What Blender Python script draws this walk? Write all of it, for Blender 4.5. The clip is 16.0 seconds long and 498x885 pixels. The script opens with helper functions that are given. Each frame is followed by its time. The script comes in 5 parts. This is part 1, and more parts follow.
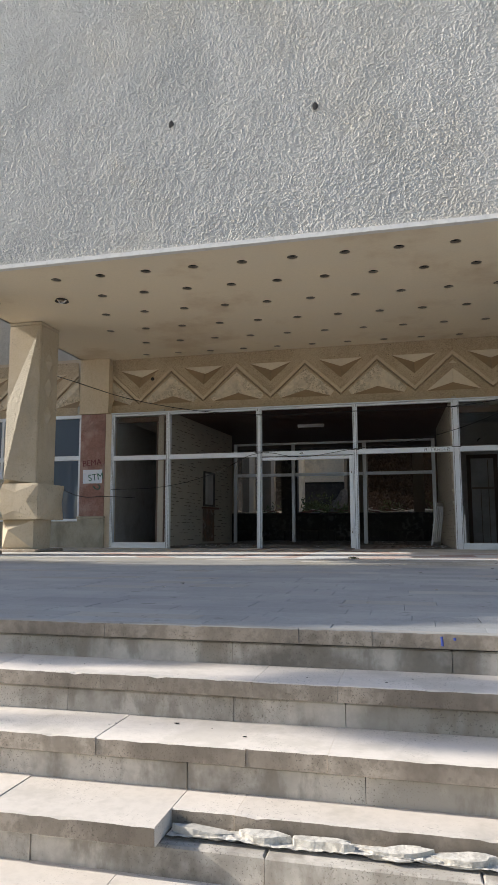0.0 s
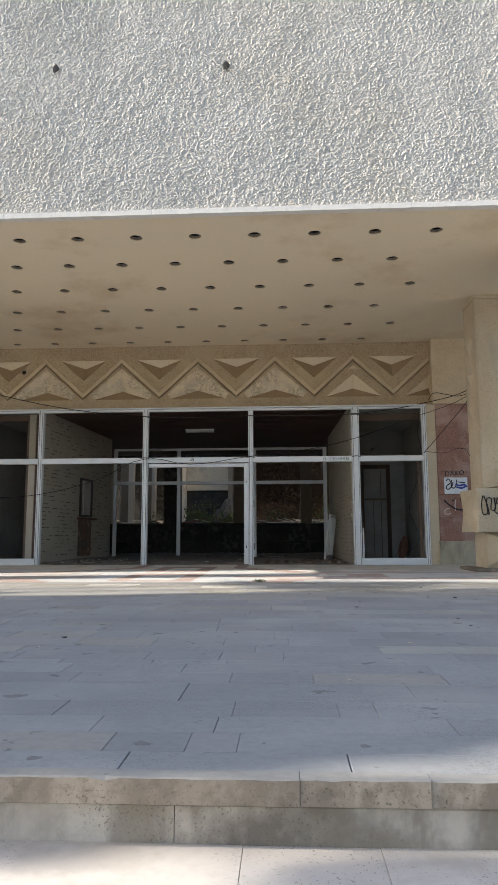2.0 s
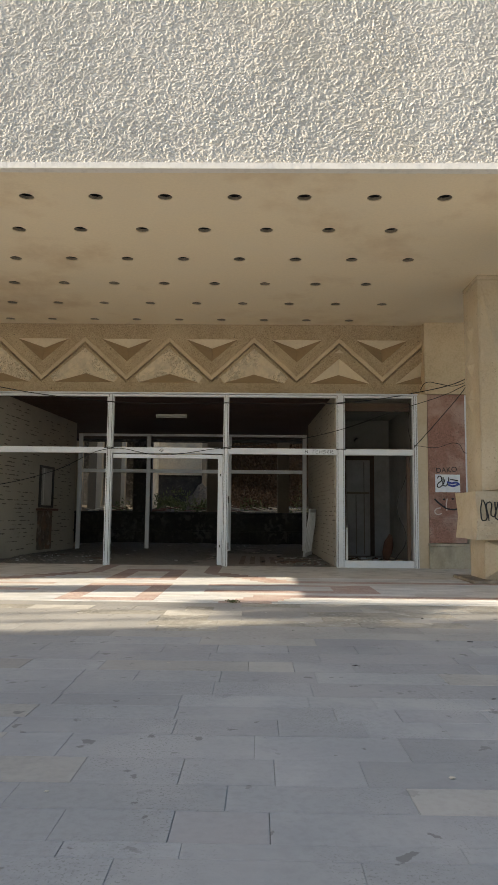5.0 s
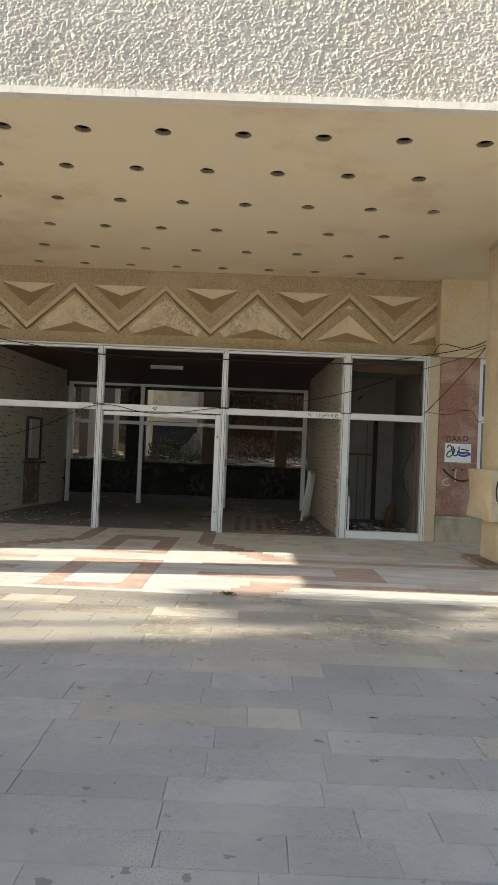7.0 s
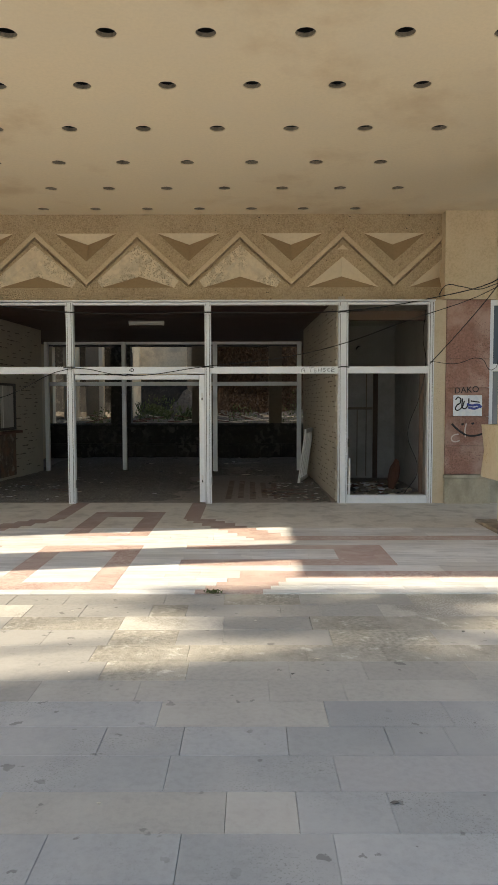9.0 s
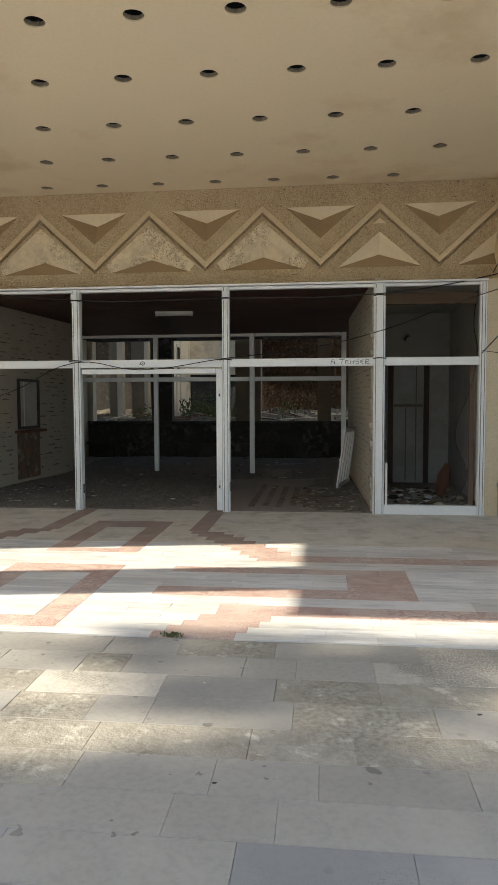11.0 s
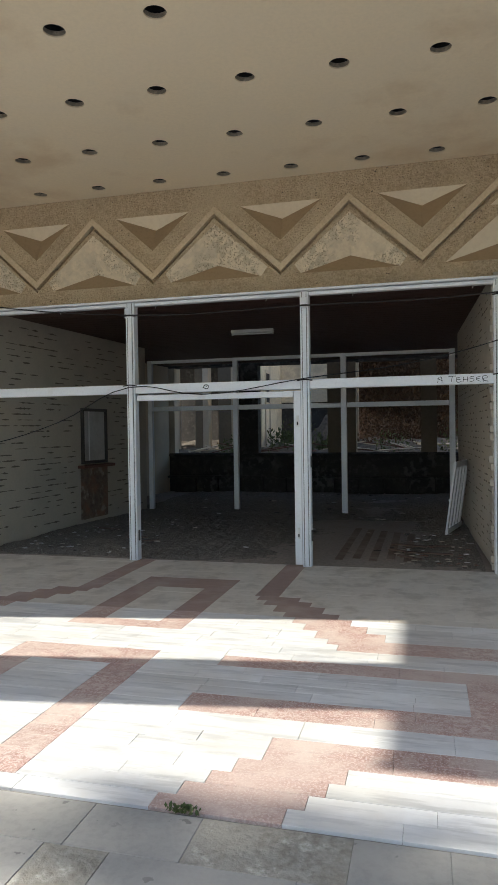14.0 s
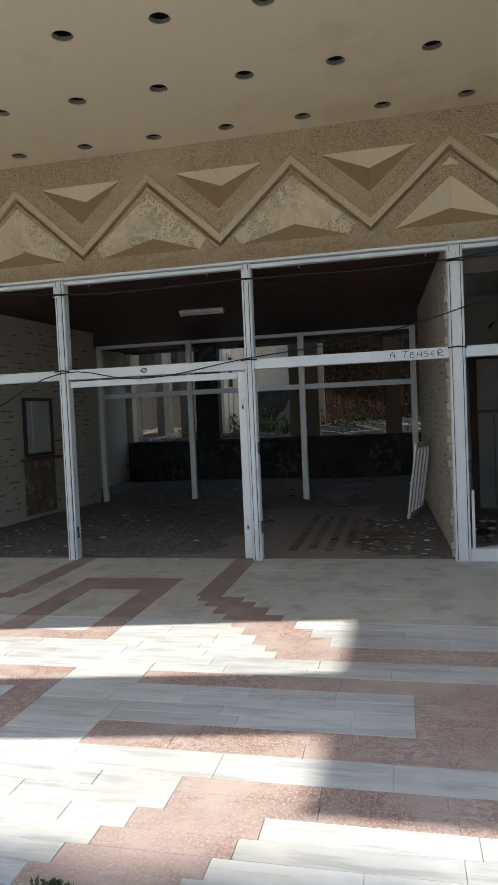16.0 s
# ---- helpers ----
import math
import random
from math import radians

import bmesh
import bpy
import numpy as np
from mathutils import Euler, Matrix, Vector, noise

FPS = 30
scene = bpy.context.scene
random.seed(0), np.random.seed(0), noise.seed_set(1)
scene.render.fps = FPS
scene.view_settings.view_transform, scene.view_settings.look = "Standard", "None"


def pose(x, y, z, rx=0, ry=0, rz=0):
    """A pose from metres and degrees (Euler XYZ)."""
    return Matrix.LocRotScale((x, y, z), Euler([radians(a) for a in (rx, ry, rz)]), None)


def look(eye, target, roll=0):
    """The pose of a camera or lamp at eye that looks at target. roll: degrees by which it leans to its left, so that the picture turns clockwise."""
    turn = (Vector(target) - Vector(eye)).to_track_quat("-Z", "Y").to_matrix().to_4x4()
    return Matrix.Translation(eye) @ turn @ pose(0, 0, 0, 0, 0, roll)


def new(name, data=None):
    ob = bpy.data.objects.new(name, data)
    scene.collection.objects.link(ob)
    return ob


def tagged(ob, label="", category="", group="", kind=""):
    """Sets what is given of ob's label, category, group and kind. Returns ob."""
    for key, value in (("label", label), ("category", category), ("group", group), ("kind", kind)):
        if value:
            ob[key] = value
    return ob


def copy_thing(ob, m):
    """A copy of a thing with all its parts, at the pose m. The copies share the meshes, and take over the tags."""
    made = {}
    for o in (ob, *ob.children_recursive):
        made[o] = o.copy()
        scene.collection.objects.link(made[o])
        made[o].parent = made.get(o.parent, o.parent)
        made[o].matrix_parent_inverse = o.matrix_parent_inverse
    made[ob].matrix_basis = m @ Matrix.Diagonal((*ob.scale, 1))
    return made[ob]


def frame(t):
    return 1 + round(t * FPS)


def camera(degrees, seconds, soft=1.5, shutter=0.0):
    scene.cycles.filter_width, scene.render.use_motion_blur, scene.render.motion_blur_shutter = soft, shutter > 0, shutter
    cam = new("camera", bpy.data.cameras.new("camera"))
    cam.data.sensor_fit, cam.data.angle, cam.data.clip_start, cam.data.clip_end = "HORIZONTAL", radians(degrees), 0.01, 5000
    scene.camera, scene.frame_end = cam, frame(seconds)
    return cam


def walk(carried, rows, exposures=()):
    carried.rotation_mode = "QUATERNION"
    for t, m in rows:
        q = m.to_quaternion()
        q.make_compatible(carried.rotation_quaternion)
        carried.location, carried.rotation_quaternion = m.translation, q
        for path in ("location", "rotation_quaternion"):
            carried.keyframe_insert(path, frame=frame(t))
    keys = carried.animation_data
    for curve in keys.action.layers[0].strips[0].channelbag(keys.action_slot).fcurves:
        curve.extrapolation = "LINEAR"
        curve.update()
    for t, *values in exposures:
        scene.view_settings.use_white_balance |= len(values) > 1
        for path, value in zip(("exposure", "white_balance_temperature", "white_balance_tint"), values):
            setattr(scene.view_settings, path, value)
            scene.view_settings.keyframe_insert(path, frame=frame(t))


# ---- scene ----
cam = camera(40.4, 16.0, soft=0.9)
PATH = [
    (0, (1.224, -14.917, 0.42), (0.759, -12.989, 0.675), -0.1),
    (0.5, (1.083, -14.666, 0.381), (0.674, -12.722, 0.609), -3.3),
    (1, (0.932, -14.284, 0.407), (0.49, -12.337, 0.524), -1.3),
    (1.5, (0.819, -13.93, 0.399), (0.585, -11.963, 0.68), 0.2),
    (2, (0.704, -13.685, 0.569), (0.602, -11.706, 0.843), -0.2),
    (2.5, (0.663, -13.444, 0.579), (0.591, -11.462, 0.835), -0.6),
    (3, (0.673, -13.286, 0.709), (0.576, -11.296, 0.882), -0.5),
    (3.5, (0.639, -13.092, 0.692), (0.697, -11.098, 0.834), 2.0),
    (4, (0.672, -12.957, 0.81), (0.896, -10.98, 1.007), 1.4),
    (4.5, (0.697, -12.719, 0.886), (0.886, -10.732, 1.02), -1.4),
    (5, (0.651, -12.523, 0.952), (0.621, -10.535, 1.162), 0.6),
    (5.2, (0.614, -12.378, 0.957), (0.597, -10.387, 1.144), 3.1),
    (7.3, (0.566, -11.626, 1.477), (0.562, -9.627, 1.461), 2.1),
    (7.5, (0.631, -11.497, 1.509), (0.667, -9.498, 1.452), 1.5),
    (8, (0.63, -11.321, 1.573), (0.577, -9.327, 1.426), -0.1),
    (8.5, (0.697, -11.004, 1.579), (0.685, -9.008, 1.455), 2.7),
    (9, (0.694, -10.712, 1.602), (0.691, -8.715, 1.484), -0.1),
    (9.2, (0.738, -10.547, 1.613), (0.705, -8.549, 1.547), -2.1),
    (11.3, (1.412, -9.225, 1.589), (1.189, -7.242, 1.458), 0.0),
    (11.5, (1.405, -9.015, 1.581), (1.23, -7.026, 1.473), 0.6),
    (12, (1.456, -8.684, 1.58), (1.341, -6.692, 1.45), -0.1),
    (12.5, (1.475, -8.438, 1.576), (1.216, -6.456, 1.502), -2.5),
    (13, (1.468, -8.171, 1.597), (1.029, -6.224, 1.471), -0.4),
    (13.5, (1.415, -7.932, 1.575), (0.918, -5.995, 1.534), 0.5),
    (14, (1.381, -7.738, 1.591), (0.873, -5.804, 1.554), -0.8),
    (14.5, (1.427, -7.529, 1.573), (0.899, -5.601, 1.487), -1.8),
    (15, (1.544, -7.316, 1.555), (1.053, -5.382, 1.419), -0.6),
    (15.5, (1.566, -7.193, 1.566), (1.108, -5.247, 1.5), -0.3),
    (16, (1.581, -7.117, 1.57), (1.143, -5.167, 1.489), -2.5),
]
EXPO = [(0, 0.45, 6350, 11), (1.5, 0.65, 6400, 11), (3, 1.08, 6900, 10), (4, 1.06, 7300, 10), (5, 0.8, 7300, 10), (7.5, 1.1, 7450, 9), (9, 1.14, 7450, 9), (11.5, 1.1, 6950, 8), (12.5, 1.04, 6550, 8), (14.5, 0.98, 6250, 8), (15.5, 0.88, 6200, 8), (16, 0.92, 6200, 8)]
walk(cam, [(t, look(eye, target, roll)) for t, eye, target, roll in PATH], EXPO)

# ---- light ----
SUN_EL, SUN_AZ = 30.1, 9.0          # degrees above the horizon; degrees the light turns from +x towards +y
world = bpy.data.worlds.new("world")
scene.world = world
world.use_nodes = True
wn = world.node_tree
sky = wn.nodes.new("ShaderNodeTexSky")
sky.sky_type = "NISHITA"
sky.sun_disc = False
sky.sun_elevation, sky.sun_rotation = radians(SUN_EL), radians(270 - SUN_AZ)
sky.air_density, sky.dust_density, sky.ozone_density = 1.0, 1.6, 1.0
wn.links.new(sky.outputs[0], wn.nodes["Background"].inputs[0])
wn.nodes["Background"].inputs[1].default_value = 0.15
sun_data = bpy.data.lights.new("sun", "SUN")
sun_data.energy, sun_data.angle, sun_data.color = 4.8, radians(0.55), (1.0, 0.93, 0.82)
sun = new("sun", sun_data)
ca, ce = radians(SUN_AZ), radians(SUN_EL)
sun.matrix_world = look((-30, -10, 20), (-30 + math.cos(ca) * math.cos(ce), -10 + math.sin(ca) * math.cos(ce), 20 - math.sin(ce)))


# ---- materials ----
def mat(name, base, rough=0.8, grain=None, stain=None, bump=(), metal=0.0, jitter=0.0, spec=0.4, patch=()):
    """Node material. grain / stain: (scale, colour, amount) layers of noise; bump: rows of (scale, strength, distance); jitter: value change from object to object; patch: rows of (large scale, from, to, fine scale, from, to, colour, amount), fine specks that gather in patches."""
    m = bpy.data.materials.new(name)
    m.use_nodes = True
    t = m.node_tree
    b = t.nodes["Principled BSDF"]
    b.inputs["Roughness"].default_value = rough
    b.inputs["Metallic"].default_value = metal
    b.inputs["Specular IOR Level"].default_value = spec
    geo = t.nodes.new("ShaderNodeNewGeometry")
    pos = geo.outputs["Position"]
    col = None
    rgb = t.nodes.new("ShaderNodeRGB")
    rgb.outputs[0].default_value = (*base, 1)
    col = rgb.outputs[0]
    for layer in (grain or []) + (stain or []):
        scale, colour, amount, lo, hi = layer[:5]
        n = t.nodes.new("ShaderNodeTexNoise")
        n.inputs["Scale"].default_value = scale
        n.inputs["Detail"].default_value = 6
        n.inputs["Roughness"].default_value = 0.62
        src = pos
        if len(layer) > 5:
            mp = t.nodes.new("ShaderNodeMapping")
            mp.inputs["Scale"].default_value = layer[5]
            t.links.new(pos, mp.inputs[0])
            src = mp.outputs[0]
        t.links.new(src, n.inputs["Vector"])
        r = t.nodes.new("ShaderNodeMapRange")
        r.inputs[1].default_value, r.inputs[2].default_value = lo, hi
        r.inputs[3].default_value, r.inputs[4].default_value = 0.0, amount
        t.links.new(n.outputs[0], r.inputs[0])
        mx = t.nodes.new("ShaderNodeMix")
        mx.data_type = "RGBA"
        t.links.new(r.outputs[0], mx.inputs[0])
        t.links.new(col, mx.inputs[6])
        mx.inputs[7].default_value = (*colour, 1)
        col = mx.outputs[2]
    for big, lo, hi, fine, flo, fhi, colour, amount in patch:
        masks = []
        for scale, m0, m1 in ((big, lo, hi), (fine, flo, fhi)):
            n = t.nodes.new("ShaderNodeTexNoise")
            n.inputs["Scale"].default_value = scale
            n.inputs["Detail"].default_value = 5
            t.links.new(pos, n.inputs["Vector"])
            r = t.nodes.new("ShaderNodeMapRange")
            r.inputs[1].default_value, r.inputs[2].default_value = m0, m1
            t.links.new(n.outputs[0], r.inputs[0])
            masks.append(r.outputs[0])
        mul = t.nodes.new("ShaderNodeMath")
        mul.operation = "MULTIPLY"
        t.links.new(masks[0], mul.inputs[0])
        t.links.new(masks[1], mul.inputs[1])
        am = t.nodes.new("ShaderNodeMath")
        am.operation = "MULTIPLY"
        am.inputs[1].default_value = amount
        t.links.new(mul.outputs[0], am.inputs[0])
        mx = t.nodes.new("ShaderNodeMix")
        mx.data_type = "RGBA"
        t.links.new(am.outputs[0], mx.inputs[0])
        t.links.new(col, mx.inputs[6])
        mx.inputs[7].default_value = (*colour, 1)
        col = mx.outputs[2]
    if jitter:
        info = t.nodes.new("ShaderNodeObjectInfo")
        r = t.nodes.new("ShaderNodeMapRange")
        r.inputs[3].default_value, r.inputs[4].default_value = 1 - jitter, 1 + jitter
        add = t.nodes.new("ShaderNodeMath")
        add.operation = "ADD"
        t.links.new(info.outputs["Random"], add.inputs[0])
        t.links.new(geo.outputs["Random Per Island"], add.inputs[1])
        r.inputs[1].default_value, r.inputs[2].default_value = 0.3, 1.7
        t.links.new(add.outputs[0], r.inputs[0])
        hsv = t.nodes.new("ShaderNodeHueSaturation")
        t.links.new(r.outputs[0], hsv.inputs["Value"])
        t.links.new(col, hsv.inputs["Color"])
        col = hsv.outputs[0]
    t.links.new(col, b.inputs["Base Color"])
    normal = None
    for scale, strength, dist in bump:
        n = t.nodes.new("ShaderNodeTexNoise")
        n.inputs["Scale"].default_value = scale
        n.inputs["Detail"].default_value = 4
        t.links.new(pos, n.inputs["Vector"])
        bp = t.nodes.new("ShaderNodeBump")
        bp.inputs["Strength"].default_value, bp.inputs["Distance"].default_value = strength, dist
        t.links.new(n.outputs[0], bp.inputs["Height"])
        if normal:
            t.links.new(normal, bp.inputs["Normal"])
        normal = bp.outputs[0]
    if normal:
        t.links.new(normal, b.inputs["Normal"])
    return m


def glass(name, tint=(0.93, 0.925, 0.91), rough=0.02):
    m = bpy.data.materials.new(name)
    m.use_nodes = True
    t = m.node_tree
    out = t.nodes["Material Output"]
    t.nodes.remove(t.nodes["Principled BSDF"])
    tr = t.nodes.new("ShaderNodeBsdfTransparent")
    tr.inputs[0].default_value = (*tint, 1)
    gl = t.nodes.new("ShaderNodeBsdfGlossy")
    gl.inputs["Roughness"].default_value = rough
    fr = t.nodes.new("ShaderNodeFresnel")
    fr.inputs[0].default_value = 1.18
    mx = t.nodes.new("ShaderNodeMixShader")
    t.links.new(fr.outputs[0], mx.inputs[0])
    t.links.new(tr.outputs[0], mx.inputs[1])
    t.links.new(gl.outputs[0], mx.inputs[2])
    t.links.new(mx.outputs[0], out.inputs[0])
    return m


M_STUCCO = mat("roughcast_stucco", (0.60, 0.575, 0.525), 0.92, [(9, (0.42, 0.40, 0.36), 0.4, 0.42, 0.68), (70, (0.36, 0.34, 0.30), 0.45, 0.54, 0.66)], [(0.9, (0.45, 0.44, 0.405), 0.6, 0.46, 0.66, (1.6, 1, 0.35)), (0.45, (0.52, 0.46, 0.36), 0.5, 0.5, 0.75)], [(26, 0.75, 0.03), (60, 0.5, 0.014), (150, 0.75, 0.010)])
M_LIP = mat("canopy_edge_plaster", (0.74, 0.71, 0.66), 0.85, [(14, (0.55, 0.52, 0.47), 0.5, 0.5, 0.7)], None, [(40, 0.4, 0.006)])
M_SOFFIT = mat("soffit_plaster", (0.81, 0.69, 0.50), 0.85, [(30, (0.73, 0.625, 0.455), 0.5, 0.4, 0.65)], [(0.55, (0.58, 0.42, 0.25), 0.55, 0.53, 0.66), (1.3, (0.76, 0.665, 0.51), 0.5, 0.45, 0.7)], [(25, 0.12, 0.004), (90, 0.15, 0.002)])
M_PLASTER = mat("beige_plaster", (0.60, 0.50, 0.36), 0.9, [(22, (0.50, 0.40, 0.27), 0.5, 0.45, 0.7)], [(1.6, (0.64, 0.55, 0.42), 0.6, 0.42, 0.65), (3.5, (0.42, 0.33, 0.22), 0.35, 0.55, 0.75)], [(60, 0.9, 0.014)])
M_FRIEZE = mat("frieze_plaster", (0.56, 0.44, 0.29), 0.92, [(42, (0.36, 0.27, 0.165), 0.75, 0.42, 0.62)], [(2.2, (0.60, 0.49, 0.33), 0.6, 0.45, 0.65)], [(45, 1.0, 0.03), (120, 0.8, 0.01)], patch=[(1.3, 0.42, 0.55, 22, 0.66, 0.69, (0.05, 0.04, 0.03), 0.9)])
M_FRIEZESMOOTH = mat("smooth_cream_plaster", (0.72, 0.62, 0.455), 0.88, [(18, (0.63, 0.53, 0.38), 0.5, 0.45, 0.62)], [(1.4, (0.62, 0.52, 0.38), 0.5, 0.45, 0.6)], [(30, 0.2, 0.005)])
M_FRIEZEFIELD = mat("lichened_cream_plaster", (0.70, 0.60, 0.44), 0.9, [(18, (0.61, 0.51, 0.37), 0.6, 0.45, 0.6)], [(3.5, (0.52, 0.45, 0.34), 0.5, 0.48, 0.58)], [(40, 0.4, 0.008)], patch=[(2.6, 0.38, 0.54, 14, 0.46, 0.58, (0.43, 0.37, 0.27), 0.7), (2.6, 0.42, 0.53, 45, 0.54, 0.62, (0.17, 0.135, 0.09), 0.7)])
# up-facing facets: ledge dust, with their shade put into the brown
M_FRIEZEDUSTSHADE = mat("dust_and_shade_plaster", (0.34, 0.245, 0.145), 0.9, [(26, (0.27, 0.19, 0.11), 0.5, 0.45, 0.7)], None, [(40, 0.3, 0.004)])
M_FRIEZESTRIP = mat("worn_tan_plaster", (0.61, 0.495, 0.335), 0.9, [(34, (0.47, 0.37, 0.24), 0.6, 0.44, 0.62)], [(1.8, (0.66, 0.555, 0.40), 0.6, 0.45, 0.65)], [(60, 0.6, 0.012)])
M_COLUMN = mat("column_concrete", (0.51, 0.43, 0.31), 0.9, [(30, (0.39, 0.325, 0.23), 0.5, 0.45, 0.66)], [(1.2, (0.61, 0.55, 0.44), 0.6, 0.42, 0.62), (2.6, (0.40, 0.35, 0.275), 0.5, 0.53, 0.68, (1, 1, 0.35))], [(50, 0.45, 0.008)], patch=[(1.8, 0.46, 0.58, 26, 0.60, 0.66, (0.24, 0.21, 0.17), 0.5)])
M_LOZENGE = mat("pale_lozenge_plaster", (0.66, 0.62, 0.54), 0.9, [(24, (0.52, 0.48, 0.40), 0.5, 0.45, 0.66)], [(2.4, (0.46, 0.42, 0.35), 0.5, 0.52, 0.66)], [(50, 0.35, 0.006)])
M_PEBBLE = mat("pebble_dash_panel", (0.58, 0.53, 0.43), 0.95, [(85, (0.42, 0.37, 0.29), 0.6, 0.42, 0.62)], [(2, (0.50, 0.45, 0.36), 0.5, 0.45, 0.7)], [(70, 1.0, 0.035)])
M_REDSTONE = mat("red_tuff_pier", (0.31, 0.17, 0.135), 0.9, [(35, (0.20, 0.105, 0.08), 0.7, 0.42, 0.64)], [(1.9, (0.42, 0.30, 0.25), 0.75, 0.46, 0.62), (4, (0.20, 0.12, 0.095), 0.5, 0.52, 0.68)], [(60, 0.5, 0.006)], jitter=0.10, patch=[(2.2, 0.46, 0.58, 40, 0.54, 0.62, (0.13, 0.075, 0.06), 0.6)])
M_PLINTH = mat("plinth_stone", (0.42, 0.375, 0.285), 0.9, [(30, (0.32, 0.285, 0.215), 0.6, 0.42, 0.64)], [(2, (0.49, 0.45, 0.37), 0.5, 0.45, 0.62), (3.2, (0.22, 0.205, 0.155), 0.6, 0.50, 0.64, (1, 1, 0.5))], [(50, 0.4, 0.006)])
# cream base raised, so the courtyard walls look brighter lit than they are
M_COURTCREAM = mat("brightened_cream_plaster", (0.74, 0.66, 0.51), 0.9, [(14, (0.60, 0.53, 0.41), 0.6, 0.46, 0.6)], [(1.3, (0.46, 0.40, 0.31), 0.6, 0.50, 0.62)], [(30, 0.4, 0.006)])
M_ALU = mat("weathered_white_aluminium", (0.76, 0.78, 0.80), 0.45, [(40, (0.58, 0.59, 0.60), 0.4, 0.5, 0.75)], [(3, (0.52, 0.51, 0.48), 0.5, 0.58, 0.75)], [(60, 0.1, 0.002)], metal=0.15)
M_PAVER = mat("grey_paving_slab", (0.282, 0.289, 0.289), 0.72, [(28, (0.23, 0.233, 0.233), 0.5, 0.45, 0.62)], [(1.4, (0.345, 0.342, 0.33), 0.6, 0.46, 0.60), (0.6, (0.225, 0.232, 0.24), 0.6, 0.48, 0.62)], [(40, 0.25, 0.004), (7, 0.15, 0.006)], jitter=0.13, patch=[(2, 0.46, 0.60, 100, 0.56, 0.64, (0.15, 0.147, 0.14), 0.6), (1.1, 0.40, 0.50, 9, 0.655, 0.675, (0.12, 0.115, 0.11), 0.7)])
M_STEP = mat("step_stone", (0.62, 0.565, 0.50), 0.85, [(26, (0.53, 0.48, 0.42), 0.5, 0.45, 0.62)], [(1.5, (0.66, 0.60, 0.53), 0.6, 0.45, 0.6), (3.5, (0.45, 0.41, 0.35), 0.5, 0.51, 0.61)], [(60, 0.12, 0.004)], jitter=0.10, patch=[(3, 0.45, 0.60, 130, 0.60, 0.68, (0.18, 0.155, 0.125), 0.6)])
M_RISER = mat("step_riser_stone", (0.57, 0.525, 0.46), 0.88, [(24, (0.45, 0.41, 0.355), 0.6, 0.45, 0.6)], [(1.5, (0.15, 0.132, 0.108), 0.9, 0.45, 0.57, (1, 1, 0.8)), (0.9, (0.54, 0.50, 0.435), 0.5, 0.46, 0.58), (6, (0.24, 0.21, 0.17), 0.7, 0.50, 0.60, (1, 1, 0.45))], [(60, 0.10, 0.004)], jitter=0.12, patch=[(2.2, 0.44, 0.56, 140, 0.58, 0.66, (0.12, 0.105, 0.085), 0.6)])
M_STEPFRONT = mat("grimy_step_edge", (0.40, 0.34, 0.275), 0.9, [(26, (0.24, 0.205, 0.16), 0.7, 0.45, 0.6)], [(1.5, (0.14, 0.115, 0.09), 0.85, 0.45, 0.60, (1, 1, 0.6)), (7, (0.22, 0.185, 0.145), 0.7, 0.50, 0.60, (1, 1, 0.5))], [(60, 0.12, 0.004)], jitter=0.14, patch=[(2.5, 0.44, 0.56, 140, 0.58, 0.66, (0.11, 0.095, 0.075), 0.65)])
M_MARBLEDUST = mat("dusty_marble", (0.62, 0.58, 0.51), 0.8, [(14, (0.52, 0.48, 0.415), 0.5, 0.45, 0.62)], [(1.3, (0.68, 0.645, 0.575), 0.6, 0.45, 0.6), (3, (0.40, 0.365, 0.31), 0.55, 0.51, 0.62)], [(40, 0.15, 0.003)], jitter=0.05)
M_REDDUST = mat("dusty_red_marble", (0.34, 0.25, 0.215), 0.8, [(14, (0.29, 0.20, 0.17), 0.5, 0.45, 0.7)], [(2, (0.46, 0.385, 0.335), 0.6, 0.48, 0.68)], [(40, 0.15, 0.003)], jitter=0.05)
M_SOIL = mat("dark_rubble_soil", (0.13, 0.11, 0.085), 0.95, [(14, (0.06, 0.05, 0.04), 0.7, 0.42, 0.66)], [(2.5, (0.24, 0.21, 0.17), 0.6, 0.55, 0.7)], [(30, 0.9, 0.02)])
M_DIMPLASTER = mat("dark_brown_plaster", (0.24, 0.205, 0.155), 0.92, [(14, (0.17, 0.145, 0.11), 0.5, 0.45, 0.7)], [(1.6, (0.30, 0.26, 0.20), 0.6, 0.5, 0.7)], [(30, 0.4, 0.006)])
M_JOINT = mat("joint_mortar", (0.22, 0.20, 0.18), 0.95, [(40, (0.15, 0.14, 0.12), 0.5, 0.4, 0.7)], None, [(80, 0.5, 0.005)])
M_RUBBLE = mat("broken_mortar", (0.58, 0.55, 0.49), 0.95, [(40, (0.36, 0.335, 0.29), 0.8, 0.46, 0.60)], [(5, (0.46, 0.43, 0.375), 0.6, 0.49, 0.60)], [(70, 0.6, 0.008)])
M_MARBLE = mat("white_marble", (0.69, 0.69, 0.675), 0.5, [(12, (0.63, 0.62, 0.595), 0.5, 0.45, 0.65)], [(2.5, (0.49, 0.495, 0.495), 0.65, 0.49, 0.61, (0.5, 2.6, 1)), (0.9, (0.58, 0.555, 0.50), 0.6, 0.46, 0.60), (7, (0.43, 0.425, 0.41), 0.6, 0.52, 0.62, (0.3, 2.2, 1))], [(50, 0.08, 0.002)], jitter=0.17)
